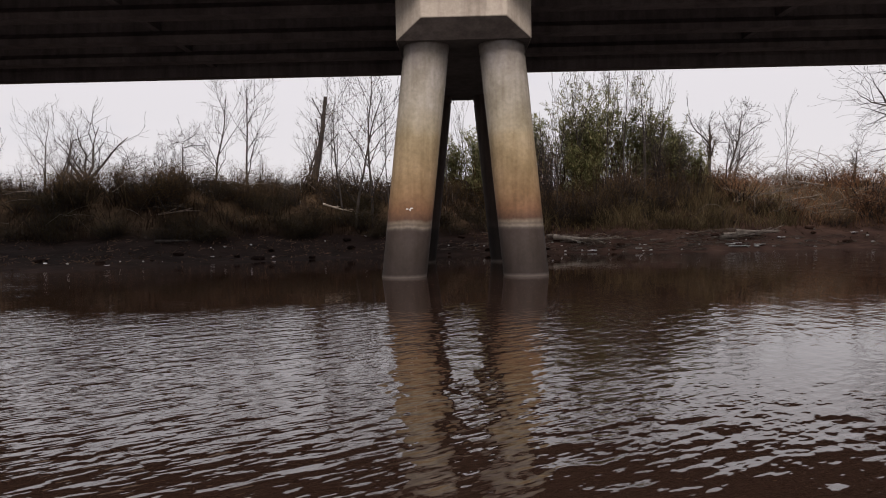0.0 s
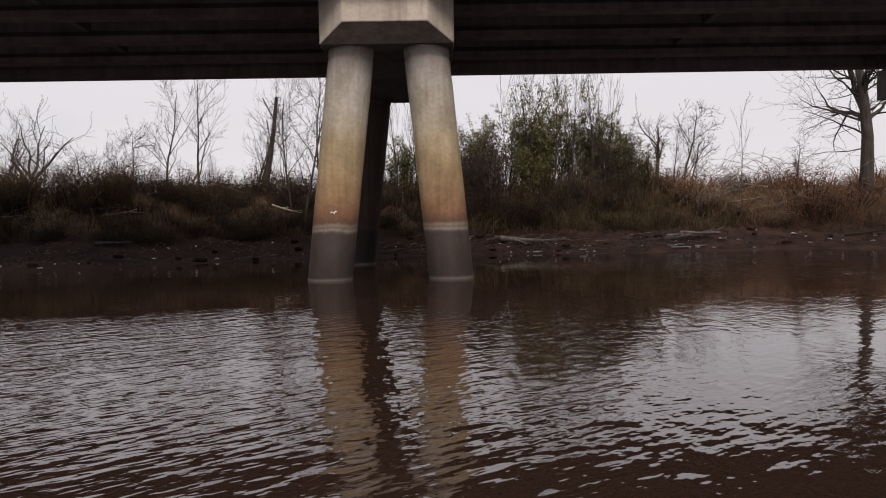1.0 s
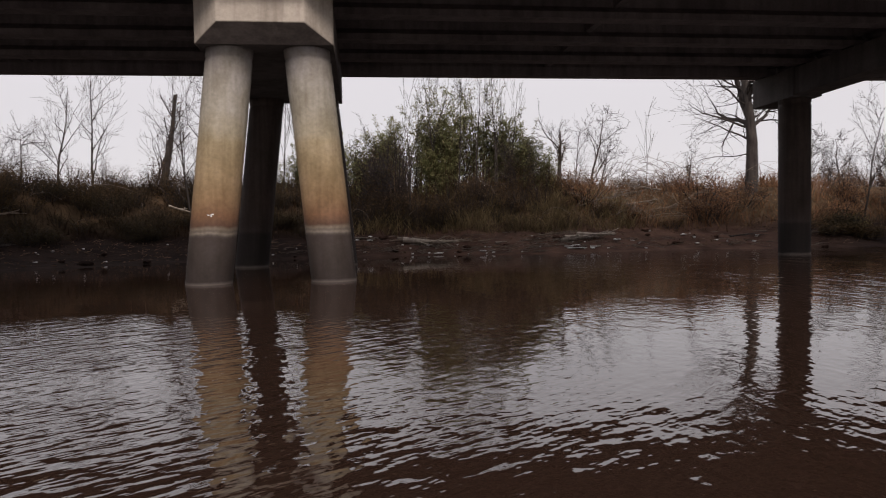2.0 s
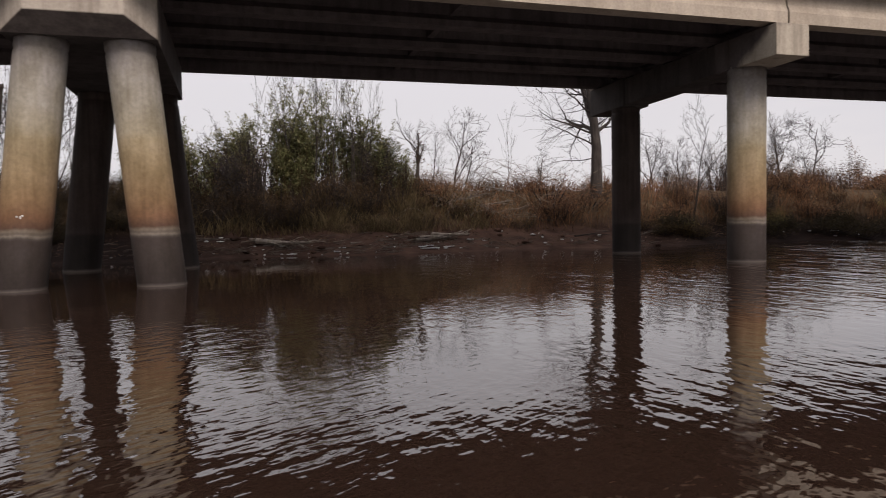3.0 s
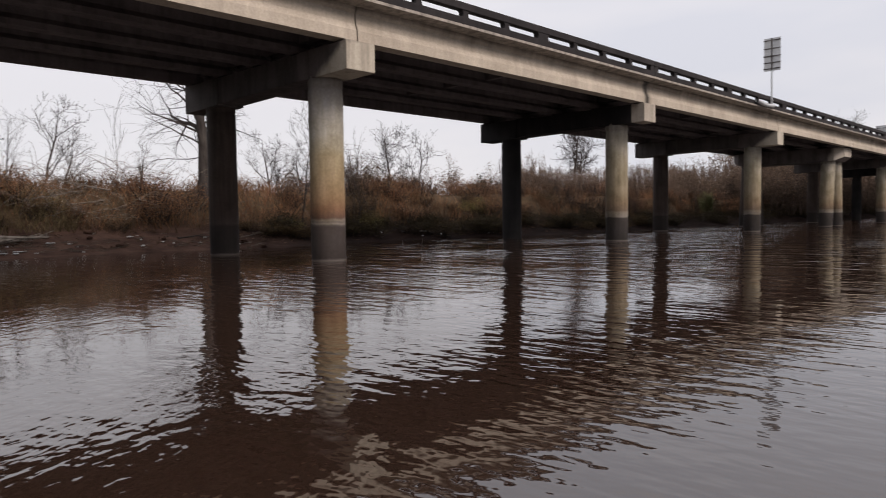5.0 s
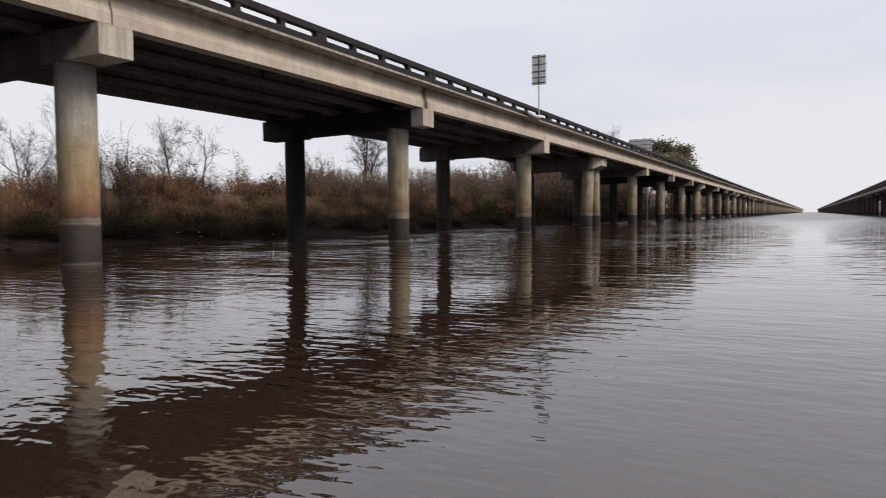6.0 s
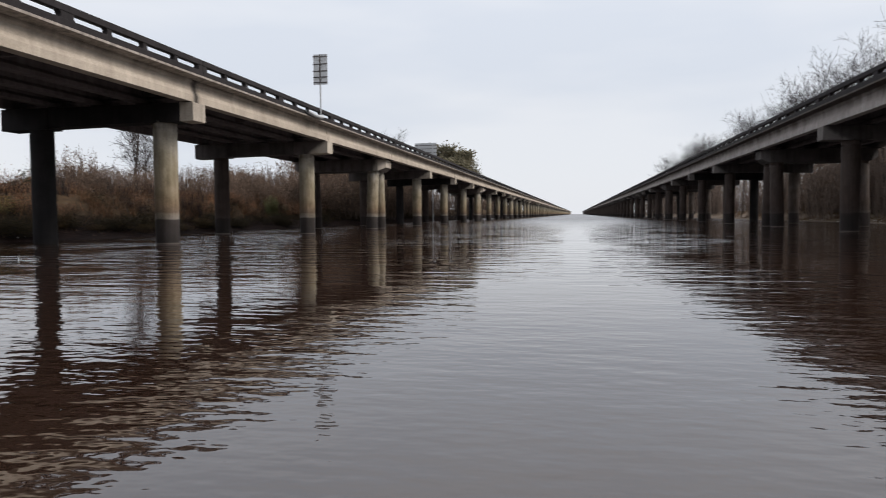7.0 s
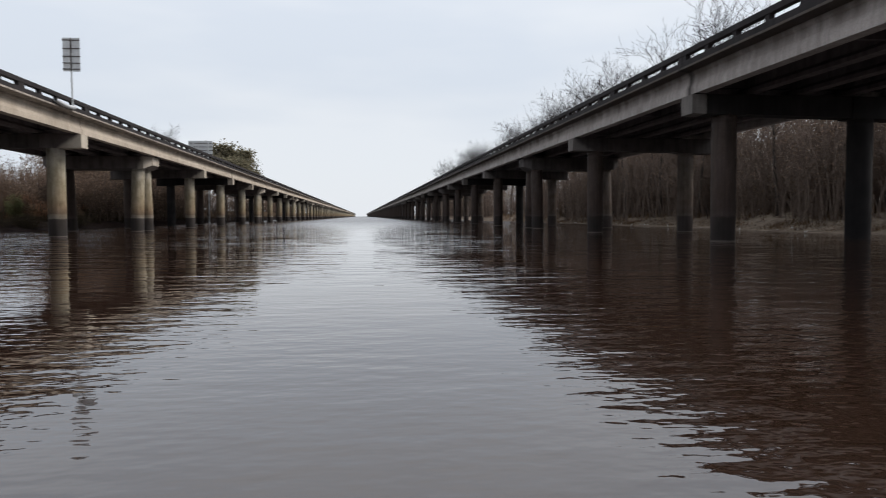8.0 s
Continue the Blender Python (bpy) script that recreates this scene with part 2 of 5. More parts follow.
    # ripples strengthened near x 7.5 off the first span, to fit the camera's view
    cross = n.nt.nodes.new("ShaderNodeMapRange")
    for key, value in (("From Min", 2.0), ("From Max", 5.0), ("To Min", 1.5), ("To Max", 1.0)):
        cross.inputs[key].default_value = value
    far_x, far_y = n.math("ABSOLUTE", n.math("SUBTRACT", place.outputs["X"], 7.5)), n.math("ABSOLUTE", n.math("SUBTRACT", place.outputs["Y"], 1.7))
    cross_off = n.math("ADD", n.math("MULTIPLY", far_x, 0.7), far_y)
    n.link(n.math("ADD", cross_off, n.math("MULTIPLY", n.math("SUBTRACT", n.noise(0.6, 3), 0.5), 2.4)), cross.inputs["Value"])
    patch = n.math("MULTIPLY", patch, cross.outputs["Result"])
    # a light breeze ruffles the bays below the second and third spans
    down, across = n.nt.nodes.new("ShaderNodeMapRange"), n.nt.nodes.new("ShaderNodeMapRange")
    for node, a, b, top in ((down, 14.0, 27.0, 1.0), (across, 6.0, 13.0, 0.9)):
        node.inputs["From Min"].default_value, node.inputs["From Max"].default_value, node.inputs["To Max"].default_value = a, b, top
    n.link(place.outputs["X"], down.inputs["Value"])
    n.link(place.outputs["Y"], across.inputs["Value"])
    patch = n.math("MULTIPLY", patch, n.math("ADD", 1.0, n.math("MULTIPLY", down.outputs["Result"], across.outputs["Result"])))
    near = n.math("SUBTRACT", 1.0, n.math("MULTIPLY", fresh.outputs["Result"], 0.8))
    n.bump(n.noise(0.55, 1), 1.0, 0.005)
    n.bump(n.math("MULTIPLY", n.math("SUBTRACT", n.noise(2.6, 1, (1.5, 0.6, 1), 0.4), 0.5), patch), 1.0, 0.0145)
    n.bump(n.math("MULTIPLY", n.math("SUBTRACT", n.noise(0.95, 1, (1.5, 0.5, 1), 0.4), 0.5), n.math("MULTIPLY", patch, fresh.outputs["Result"])), 1.0, 0.085)
    n.bump(n.math("MULTIPLY", n.math("SUBTRACT", n.noise(7.0, 1, (1.35, 0.75, 1), 0.4), 0.5), n.math("MULTIPLY", patch, near)), 1.0, 0.006)
    # wavelets of a hand's length running aslant of the canal
    turn = n.node("ShaderNodeMapping")
    turn.vector_type = "TEXTURE"
    turn.inputs["Rotation"].default_value = (0, 0, radians(36))
    turn.inputs["Scale"].default_value = (1.7, 0.78, 1)
    n.link(n.co.outputs["Position"], turn.inputs["Vector"])
    for scale, size in ((3.4, 0.0125), (7.6, 0.0088), (16.0, 0.0022)):
        t = n.node("ShaderNodeTexNoise", Scale=scale, Detail=1.0, Roughness=0.45)
        n.link(turn.outputs["Vector"], t.inputs["Vector"])
        n.bump(n.math("MULTIPLY", n.math("SUBTRACT", t.outputs["Fac"], 0.5), ruffle), 1.0, size)
    return n.colour(c)


def mat_leafy(name, stops, thin=0.45):
    """Leaves and stalks: colour varies from piece to piece and place to place; light shines through."""
    n = Nodes(name, 0.8, spec=0.08)
    c = n.ramp(n.co.outputs["Random Per Island"], stops)
    patch = n.ramp(n.noise(0.35, 3), [(0.3, (0.62, 0.6, 0.58)), (0.7, (1.15, 1.1, 1.05))])
    c = n.mix(1.0, c, patch, "MULTIPLY")
    glow = n.nt.nodes.new("ShaderNodeBsdfTranslucent")
    both = n.node("ShaderNodeMixShader")
    both.inputs["Fac"].default_value = thin
    n.link(c, glow.inputs["Color"])
    n.link(n.bsdf.outputs["BSDF"], both.inputs[1])
    n.link(glow.outputs["BSDF"], both.inputs[2])
    n.link(both.outputs["Shader"], n.nt.nodes["Material Output"].inputs["Surface"])
    return n.colour(c)


def mat_bark(name, dark, light):
    n = Nodes(name, 0.9, spec=0.15)
    c = n.ramp(n.noise(3.0, 5, (2, 2, 0.5)), [(0.3, dark), (0.7, light)])
    n.bump(n.noise(9, 4, (3, 3, 0.5)), 0.6, 0.03)
    return n.colour(c)


def mat_ground():
    n = Nodes("muddy_bank_soil", 0.95, spec=0.05)
    z = n.math("ADD", n.height(), n.math("MULTIPLY", n.math("SUBTRACT", n.noise(0.5, 5), 0.5), 0.9))
    mud = n.ramp(n.noise(1.1, 6), [(0.3, (0.040, 0.0225, 0.017)), (0.7, (0.112, 0.064, 0.047))])
    litter = n.ramp(n.noise(1.7, 6), [(0.3, (0.036, 0.025, 0.016)), (0.7, (0.10, 0.066, 0.040))])
    place = n.nt.nodes.new("ShaderNodeSeparateXYZ")
    n.link(n.co.outputs["Position"], place.inputs["Vector"])
    # mud darkened upstream and past x 21, bank shade put into its colour
    wet = n.nt.nodes.new("ShaderNodeMapRange")
    wet.inputs["From Min"].default_value, wet.inputs["From Max"].default_value = 8.0, -1.0
    n.link(n.math("ADD", place.outputs["X"], n.math("MULTIPLY", n.math("SUBTRACT", n.noise(0.3, 3), 0.5), 8.0)), wet.inputs["Value"])
    darker = n.nt.nodes.new("ShaderNodeMapRange")
    darker.inputs["From Min"].default_value, darker.inputs["From Max"].default_value = 21.0, 29.0
    n.link(place.outputs["X"], darker.inputs["Value"])
    mud = n.mix(n.math("MAXIMUM", wet.outputs["Result"], darker.outputs["Result"]), mud, n.ramp(n.noise(1.1, 6), [(0.3, (0.010, 0.0060, 0.0052)), (0.7, (0.027, 0.0165, 0.0135))]))
    top = n.nt.nodes.new("ShaderNodeMapRange")
    top.inputs["From Min"].default_value, top.inputs["From Max"].default_value = 1.0, 1.7
    n.link(z, top.inputs["Value"])
    n.bump(n.noise(2.5, 6), 0.6, 0.12)
    side = n.math("LESS_THAN", place.outputs["Y"], 0.0)
    dry = n.ramp(n.noise(1.4, 6), [(0.3, (0.10, 0.078, 0.06)), (0.7, (0.24, 0.195, 0.155))])
    return n.colour(n.mix(side, n.mix(top.outputs["Result"], mud, litter), dry))


def mat_plain(name, a, b, scale=6.0, rough=0.6, metal=0.0):
    n = Nodes(name, rough, metal)
    n.bump(n.noise(scale * 4, 3), 0.15, 0.004)
    return n.colour(n.ramp(n.noise(scale, 4), [(0.3, a), (0.7, b)]))


M_COLUMN = mat_column("stained_column_concrete", TIDE_STAINS_TOP_SHADE, (0.82, 0.80, 0.78))
M_COLUMN_PALE = mat_column("pale_column_concrete", PALE_STAINS, (0.72, 0.70, 0.68))
M_COLUMN_DARK = mat_column("algae_darkened_column", [(p, (0.68 * c[0], 0.54 * c[1], 0.51 * c[2])) for p, c in SHADED_STAINS], (0.6, 0.6, 0.6))
# paler copy for the far back row, light from its other side put in
M_COLUMN_GREY = mat_column("half_shaded_grey_column", [(p, (1.65 * c[0], 1.5 * c[1], 1.45 * c[2])) for p, c in SHADED_STAINS], (0.6, 0.6, 0.6))
M_CAP = mat_concrete("cap_concrete", (0.3780, 0.3250, 0.2688), (0.4935, 0.4300, 0.3600), 0.22)
# grime, with the shade below the deck put into the same dark colour
M_GRIME_SHADE = mat_concrete("grime_and_shade_concrete", (0.062, 0.053, 0.051), (0.115, 0.10, 0.096), 0.3, leak=1.8)
# sloping cap underside, darkened in colour for its shade
M_CAP_UNDER = mat_concrete("shade_toned_cap_underside", (0.15, 0.128, 0.122), (0.25, 0.218, 0.205), 0.3)
# cap colour dimmed to carry the far bridge's shade
M_CAP_DIM = mat_concrete("shade_dimmed_cap_concrete", (0.12, 0.107, 0.10), (0.19, 0.17, 0.16), 0.25)
M_CAP_END = mat_cap_end("deck_shaded_cap_end", 22.28 - 5.67, ((0.37, 0.322, 0.26), (0.50, 0.442, 0.365)), ((0.085, 0.070, 0.068), (0.155, 0.132, 0.125)))
M_CAP_WIDE = mat_cap_end("deck_shaded_wide_cap", 22.28 - 5.08, ((0.378, 0.33, 0.278), (0.49, 0.432, 0.37)), ((0.085, 0.070, 0.068), (0.155, 0.132, 0.125)), 0.75, 0.4)
M_CAP_END_DIM = mat_cap_end("deck_shaded_dim_cap_end", -24.8 + 5.67, ((0.12, 0.107, 0.10), (0.19, 0.17, 0.16)), ((0.05, 0.042, 0.042), (0.09, 0.078, 0.076)))
# girder concrete again, darker, with the shade below the deck put in
M_GIRDER_INNER = mat_concrete("shade_toned_inner_girder", (0.090, 0.072, 0.075), (0.160, 0.134, 0.135), 0.3, leak=1.8)
M_CAP_WET = mat_concrete("leak_blackened_concrete", (0.008, 0.007, 0.008), (0.026, 0.023, 0.023), 0.3)
M_GIRDER = mat_concrete("girder_concrete", (0.3959, 0.3350, 0.2700), (0.5350, 0.4580, 0.3780), 0.14, mould_shade=(7.80, 8.48, 0.92))
M_FASCIA_DARK = mat_concrete("shade_dimmed_girder", (0.32, 0.285, 0.27), (0.45, 0.405, 0.385), 0.2, mould_shade=(7.55, 8.2, 0.9))
M_SLAB = mat_concrete("deck_edge_concrete", (0.30, 0.26, 0.225), (0.44, 0.385, 0.335), 0.45)
M_SLAB_DARK = mat_concrete("blackened_deck_edge", (0.060, 0.053, 0.052), (0.12, 0.107, 0.104), 0.3, mould_shade=(7.0, 7.3, 0.95))
M_RAIL = mat_concrete("near_black_rail_concrete", (0.0136, 0.0110, 0.0120), (0.0298, 0.0244, 0.0252), 0.3)
M_WATER = mat_water()
M_GROUND = mat_ground()
M_BARK = mat_bark("grey_bark", (0.028, 0.023, 0.021), (0.085, 0.072, 0.065))
M_TWIG = mat_bark("dark_twigs", (0.024, 0.020, 0.019), (0.058, 0.048, 0.045))
M_BROWNTWIG = mat_bark("brown_brushwood", (0.065, 0.047, 0.038), (0.14, 0.104, 0.083))
M_GREYWOOD = mat_bark("grey_brown_brushwood", (0.12, 0.09, 0.07), (0.25, 0.195, 0.155))
M_DEADWOOD = mat_bark("bleached_dead_wood", (0.10, 0.08, 0.065), (0.24, 0.20, 0.17))
M_WOODTWIG = mat_bark("grey_brown_wood_twigs", (0.10, 0.075, 0.062), (0.21, 0.162, 0.135))
M_PALEWOOD = mat_bark("silvery_drift_wood", (0.20, 0.165, 0.135), (0.42, 0.36, 0.30))
M_REED = mat_leafy("dead_reeds", [(0.0, (0.0770, 0.0488, 0.0330)), (0.4, (0.1425, 0.0929, 0.0570)), (0.85, (0.2185, 0.1472, 0.0940)), (1.0, (0.1311, 0.1104, 0.0570))])
M_STRAW = mat_leafy("olive_straw", [(0.0, (0.10, 0.078, 0.045)), (0.5, (0.19, 0.15, 0.085)), (1.0, (0.30, 0.24, 0.145))])
M_RUST = mat_leafy("rusty_bracken", [(0.0, (0.11, 0.062, 0.042)), (0.5, (0.235, 0.127, 0.076)), (1.0, (0.37, 0.225, 0.130))])
M_OLIVE = mat_leafy("olive_brush_leaves", [(0.0, (0.0562, 0.0376, 0.0210)), (0.5, (0.1040, 0.0733, 0.0370)), (1.0, (0.1685, 0.1128, 0.0600))])
M_BROWN = mat_leafy("dead_brown_leaves", [(0.0, (0.066, 0.045, 0.033)), (0.5, (0.122, 0.083, 0.06)), (1.0, (0.19, 0.132, 0.093))])
M_HAZE = mat_leafy("brown_winter_twigs", [(0.0, (0.12, 0.086, 0.066)), (0.5, (0.20, 0.146, 0.112)), (1.0, (0.29, 0.22, 0.17))])
M_WEED = mat_leafy("dark_dead_weeds", [(0.0, (0.026, 0.017, 0.013)), (0.5, (0.05, 0.033, 0.025)), (1.0, (0.085, 0.058, 0.042))])
M_DARKLEAF = mat_leafy("dark_evergreen_brush", [(0.0, (0.028, 0.023, 0.014)), (0.5, (0.052, 0.043, 0.025)), (1.0, (0.09, 0.071, 0.043))])
M_GREEN = mat_leafy("green_cane_leaves", [(0.0, (0.095, 0.108, 0.052)), (0.5, (0.205, 0.222, 0.105)), (1.0, (0.40, 0.385, 0.225))], 0.6)
M_YELLOW = mat_leafy("yellow_green_leaves", [(0.0, (0.12, 0.105, 0.035)), (0.5, (0.22, 0.195, 0.07)), (1.0, (0.34, 0.29, 0.12))], 0.5)
M_EVERGREEN = mat_leafy("dark_evergreen_leaves", [(0.0, (0.035, 0.042, 0.026)), (0.5, (0.062, 0.070, 0.045)), (1.0, (0.10, 0.104, 0.07))])
# needles lightened and greyed to carry distance haze in the colour
M_PINE = mat_leafy("haze_lightened_needles", [(0.0, (0.115, 0.112, 0.078)), (0.5, (0.188, 0.178, 0.127)), (1.0, (0.285, 0.262, 0.187))])
M_METAL = mat_plain("galvanised_steel", (0.40, 0.41, 0.42), (0.52, 0.53, 0.54), 8, 0.5, 0.2)
M_LITTER = mat_plain("white_plastic_litter", (0.55, 0.55, 0.54), (0.8, 0.8, 0.79), 12, 0.5)


# ---- building helpers ----
def part(name, bm, material, parent=None, label=""):
    """Links a bmesh as one mesh object, under a thing or part where given."""
    me = bpy.data.meshes.new(name)
    bm.to_mesh(me)
    bm.free()
    me.materials.append(material)
    ob = new(name, me)
    if parent is not None:
        ob.parent = parent
    if label:
        ob["label"] = label
    return ob


def raw(name, verts, faces, material, parent=None, label="", smooth=False):
    """Links vertices and faces as one mesh object."""
    me = bpy.data.meshes.new(name)
    me.from_pydata(verts, [], faces)
    me.materials.append(material)
    if smooth:
        me.shade_smooth()
    ob = new(name, me)
    if parent is not None:
        ob.parent = parent
    if label:
        ob["label"] = label
    return ob


def empty(name):
    return new(name)


def box(bm, x0, x1, y0, y1, z0, z1, bevel=0.0):
    r = bmesh.ops.create_cube(bm, size=1.0, matrix=Matrix.LocRotScale(((x0 + x1) / 2, (y0 + y1) / 2, (z0 + z1) / 2), None, (x1 - x0, y1 - y0, z1 - z0)))
    if bevel:
        edges = {e for v in r["verts"] for e in v.link_edges}
        bmesh.ops.bevel(bm, geom=list(edges), offset=bevel, segments=2, affect="EDGES", profile=0.5)
    return bm


def prism_x(bm, outline, x0, x1):
    """A closed outline in (y, z) drawn out along x."""
    a = [bm.verts.new((x0, y, z)) for y, z in outline]
    b = [bm.verts.new((x1, y, z)) for y, z in outline]
    n = len(outline)
    bm.faces.new(a)
    bm.faces.new(b[::-1])
    for i in range(n):
        bm.faces.new((a[i], b[i], b[(i + 1) % n], a[(i + 1) % n]))
    bmesh.ops.recalc_face_normals(bm, faces=bm.faces)
    return bm


def scrap(seed, w, d, h):
    """A crumpled piece of litter."""
    rnd = random.Random(seed)
    bm = bmesh.new()
    bmesh.ops.create_icosphere(bm, subdivisions=2, radius=0.5)
    for v in bm.verts:
        k = rnd.uniform(0.75, 1.1)
        v.co = Vector((v.co.x * w * k, v.co.y * d * k, v.co.z * h * k + 0.4 * h))
    return bm


def column_mesh(foot, head, radius, z0, z1, seed, sides=32):
    """A round column from foot to head (x, y), with slight unevenness."""
    rnd = random.Random(seed)
    bm = bmesh.new()
    stops = [i / 12 for i in range(12)] + [1 - 0.46 / (z1 - z0), 1 - 0.44 / (z1 - z0), 1 - 0.36 / (z1 - z0), 1 - 0.34 / (z1 - z0), 1.0]
    rings = len(stops) - 1
    grid = []
    for i, f in enumerate(stops):
        z = z0 + (z1 - z0) * f
        cx, cy = (foot[k] + (head[k] - foot[k]) * f for k in (0, 1))
        r = radius * (1 + rnd.uniform(-0.006, 0.006)) * (0.972 if i in (rings - 2, rings - 3) else 1.0)
        grid.append([bm.verts.new((cx + r * math.cos(2 * math.pi * s / sides), cy + r * math.sin(2 * math.pi * s / sides), z)) for s in range(sides)])
    for i in range(rings):
        for s in range(sides):
            bm.faces.new((grid[i][s], grid[i][(s + 1) % sides], grid[i + 1][(s + 1) % sides], grid[i + 1][s]))
    bm.faces.new(grid[0][::-1])
    bm.faces.new(grid[-1])
    for f in bm.faces:
        f.smooth = len(f.verts) == 4
    return bm


# ---- setting: ground, water ----
SPAN = 19.5
Y_NEAR, Y_FAR = 22.28, -24.8      # centre lines of the two bridges
SOFFIT, CAP_BASE = 7.30, 6.30


def smooth(f):
    f = min(max(f, 0.0), 1.0)
    return f * f * (3 - 2 * f)


def shore_a(x):
    """Waterline of the bank behind the first bridge."""
    return 31.7 + 0.5 * math.sin(x * 0.45) + 0.3 * math.sin(x * 1.1 + 1) - 2.0 * smooth((x - 36) / 14) - 4.0 * smooth((-6 - x) / 9)


def mud_a(x):
    """Waterline before the flat mud that widens upstream of the first pier."""
    return shore_a(x) - 4.2 * smooth((-1 - x) / 13)


def shore_b(x):
    return -36.0 + 0.7 * math.sin(x * 0.21 + 2) + 0.4 * math.sin(x * 0.6)


def ground_z(x, y):
    wob = noise.noise((x * 0.35, y * 0.35, 3.0)) * 0.28 + noise.noise((x * 1.3, y * 1.3, 7.0)) * 0.16
    if y > 0:
        d, wet = y - shore_a(x), y - mud_a(x)
        flat = wet - d
        lift = 0.3 * smooth(flat / 4)
        if wet < 0:
            z = -1.6 + 1.6 * smooth((wet + 7) / 7)
        elif d < 0:
            z = lift * wet / flat
        else:
            z = lift + (1.15 - lift) * min(d / 4.5, 1) + 2.1 * smooth((d - 3.6) / 4.5)
        d = wet if d < 0 else max(d, 0.5)
    else:
        d = shore_b(x) - y
        z = -1.6 + 1.6 * smooth((d + 7) / 7) if d < 0 else 0.9 * min(d / 3.5, 1) + 0.8 * smooth((d - 3) / 6)
    return z + wob * smooth((d + 1.0) / 2.5) * (0.7 if d < 4 else 1.0)


def steps(*runs):
    out = []
    for a, b, s in runs:
        out += list(np.arange(a, b, s))
    return out


def build_ground():
    xs = steps((-1500, -300, 200), (-300, -60, 20), (-60, 90, 0.8), (90, 180, 3), (180, 600, 20), (600, 4001, 200))
    ys = steps((-2000, -200, 200), (-200, -60, 14), (-60, -44, 2), (-44, -28, 0.8), (-28, 20, 6), (20, 26, 2), (26, 46, 0.5), (46, 80, 3), (80, 200, 20), (200, 2001, 200))
    verts = [(x, y, ground_z(x, y)) for x in xs for y in ys]
    m = len(ys)
    faces = [(i * m + j, (i + 1) * m + j, (i + 1) * m + j + 1, i * m + j + 1) for i in range(len(xs) - 1) for j in range(m - 1)]
    tagged(raw("ground", verts, faces, M_GROUND, smooth=True), "dark muddy river banks with leaf litter and bare soil", "ground", kind="structure")


def build_water():
    xs = steps((-1500, -100, 200), (-100, 200, 10), (200, 4001, 200))
    ys = steps((-60, 61, 10))
    m = len(ys)
    verts = [(x, y, 0.0) for x in xs for y in ys]
    faces = [(i * m + j, (i + 1) * m + j, (i + 1) * m + j + 1, i * m + j + 1) for i in range(len(xs) - 1) for j in range(m - 1)]
    tagged(raw("water", verts, faces, M_WATER), "murky brown rippled water of a wide canal", "water", kind="structure")


build_ground()
build_water()


# ---- bridges ----
def girder_outline(y):
    half = [(0.28, 0.0), (0.28, 0.18), (0.09, 0.37), (0.09, 0.88), (0.20, 0.99), (0.20, 1.14)]
    return [(y + a, SOFFIT + b) for a, b in half] + [(y - a, SOFFIT + b) for a, b in reversed(half)]


def edge_outline(y):
    """The outer girders have a deep lower flange and a shallow web."""
    half = [(0.28, 0.0), (0.28, 0.34), (0.20, 0.56), (0.17, 0.92), (0.24, 1.02), (0.24, 1.14)]
    return [(y + a, SOFFIT + b) for a, b in half] + [(y - a, SOFFIT + b) for a, b in reversed(half)]


GIRDERS = [-5.22 + 2.61 * k for k in range(5)]
RAIL_Y = 5.80


def rail_post(half, y0, y1, z0, z1, fillet=0.12):
    """A railing post that flares into curb and beam, so that the openings have rounded ends."""
    outline = []
    for side in (1, -1):
        ends = ((z0, 1), (z1, -1)) if side == 1 else ((z1, -1), (z0, 1))
        for n, (z, up) in enumerate(ends):
            arc = [(side * (half + fillet - fillet * math.sin(a)), z + up * fillet * (1 - math.cos(a))) for a in (0.0, radians(50), radians(90))]
            outline += arc if n == 0 else arc[::-1]
    bm = bmesh.new()
    a = [bm.verts.new((x, y0, z)) for x, z in outline]
    b = [bm.verts.new((x, y1, z)) for x, z in outline]
    bm.faces.new(a)
    bm.faces.new(b[::-1])
    for i in range(len(a)):
        j = (i + 1) % len(a)
        bm.faces.new((a[i], b[i], b[j], a[j]))
    bmesh.ops.recalc_face_normals(bm, faces=bm.faces)
    return bm


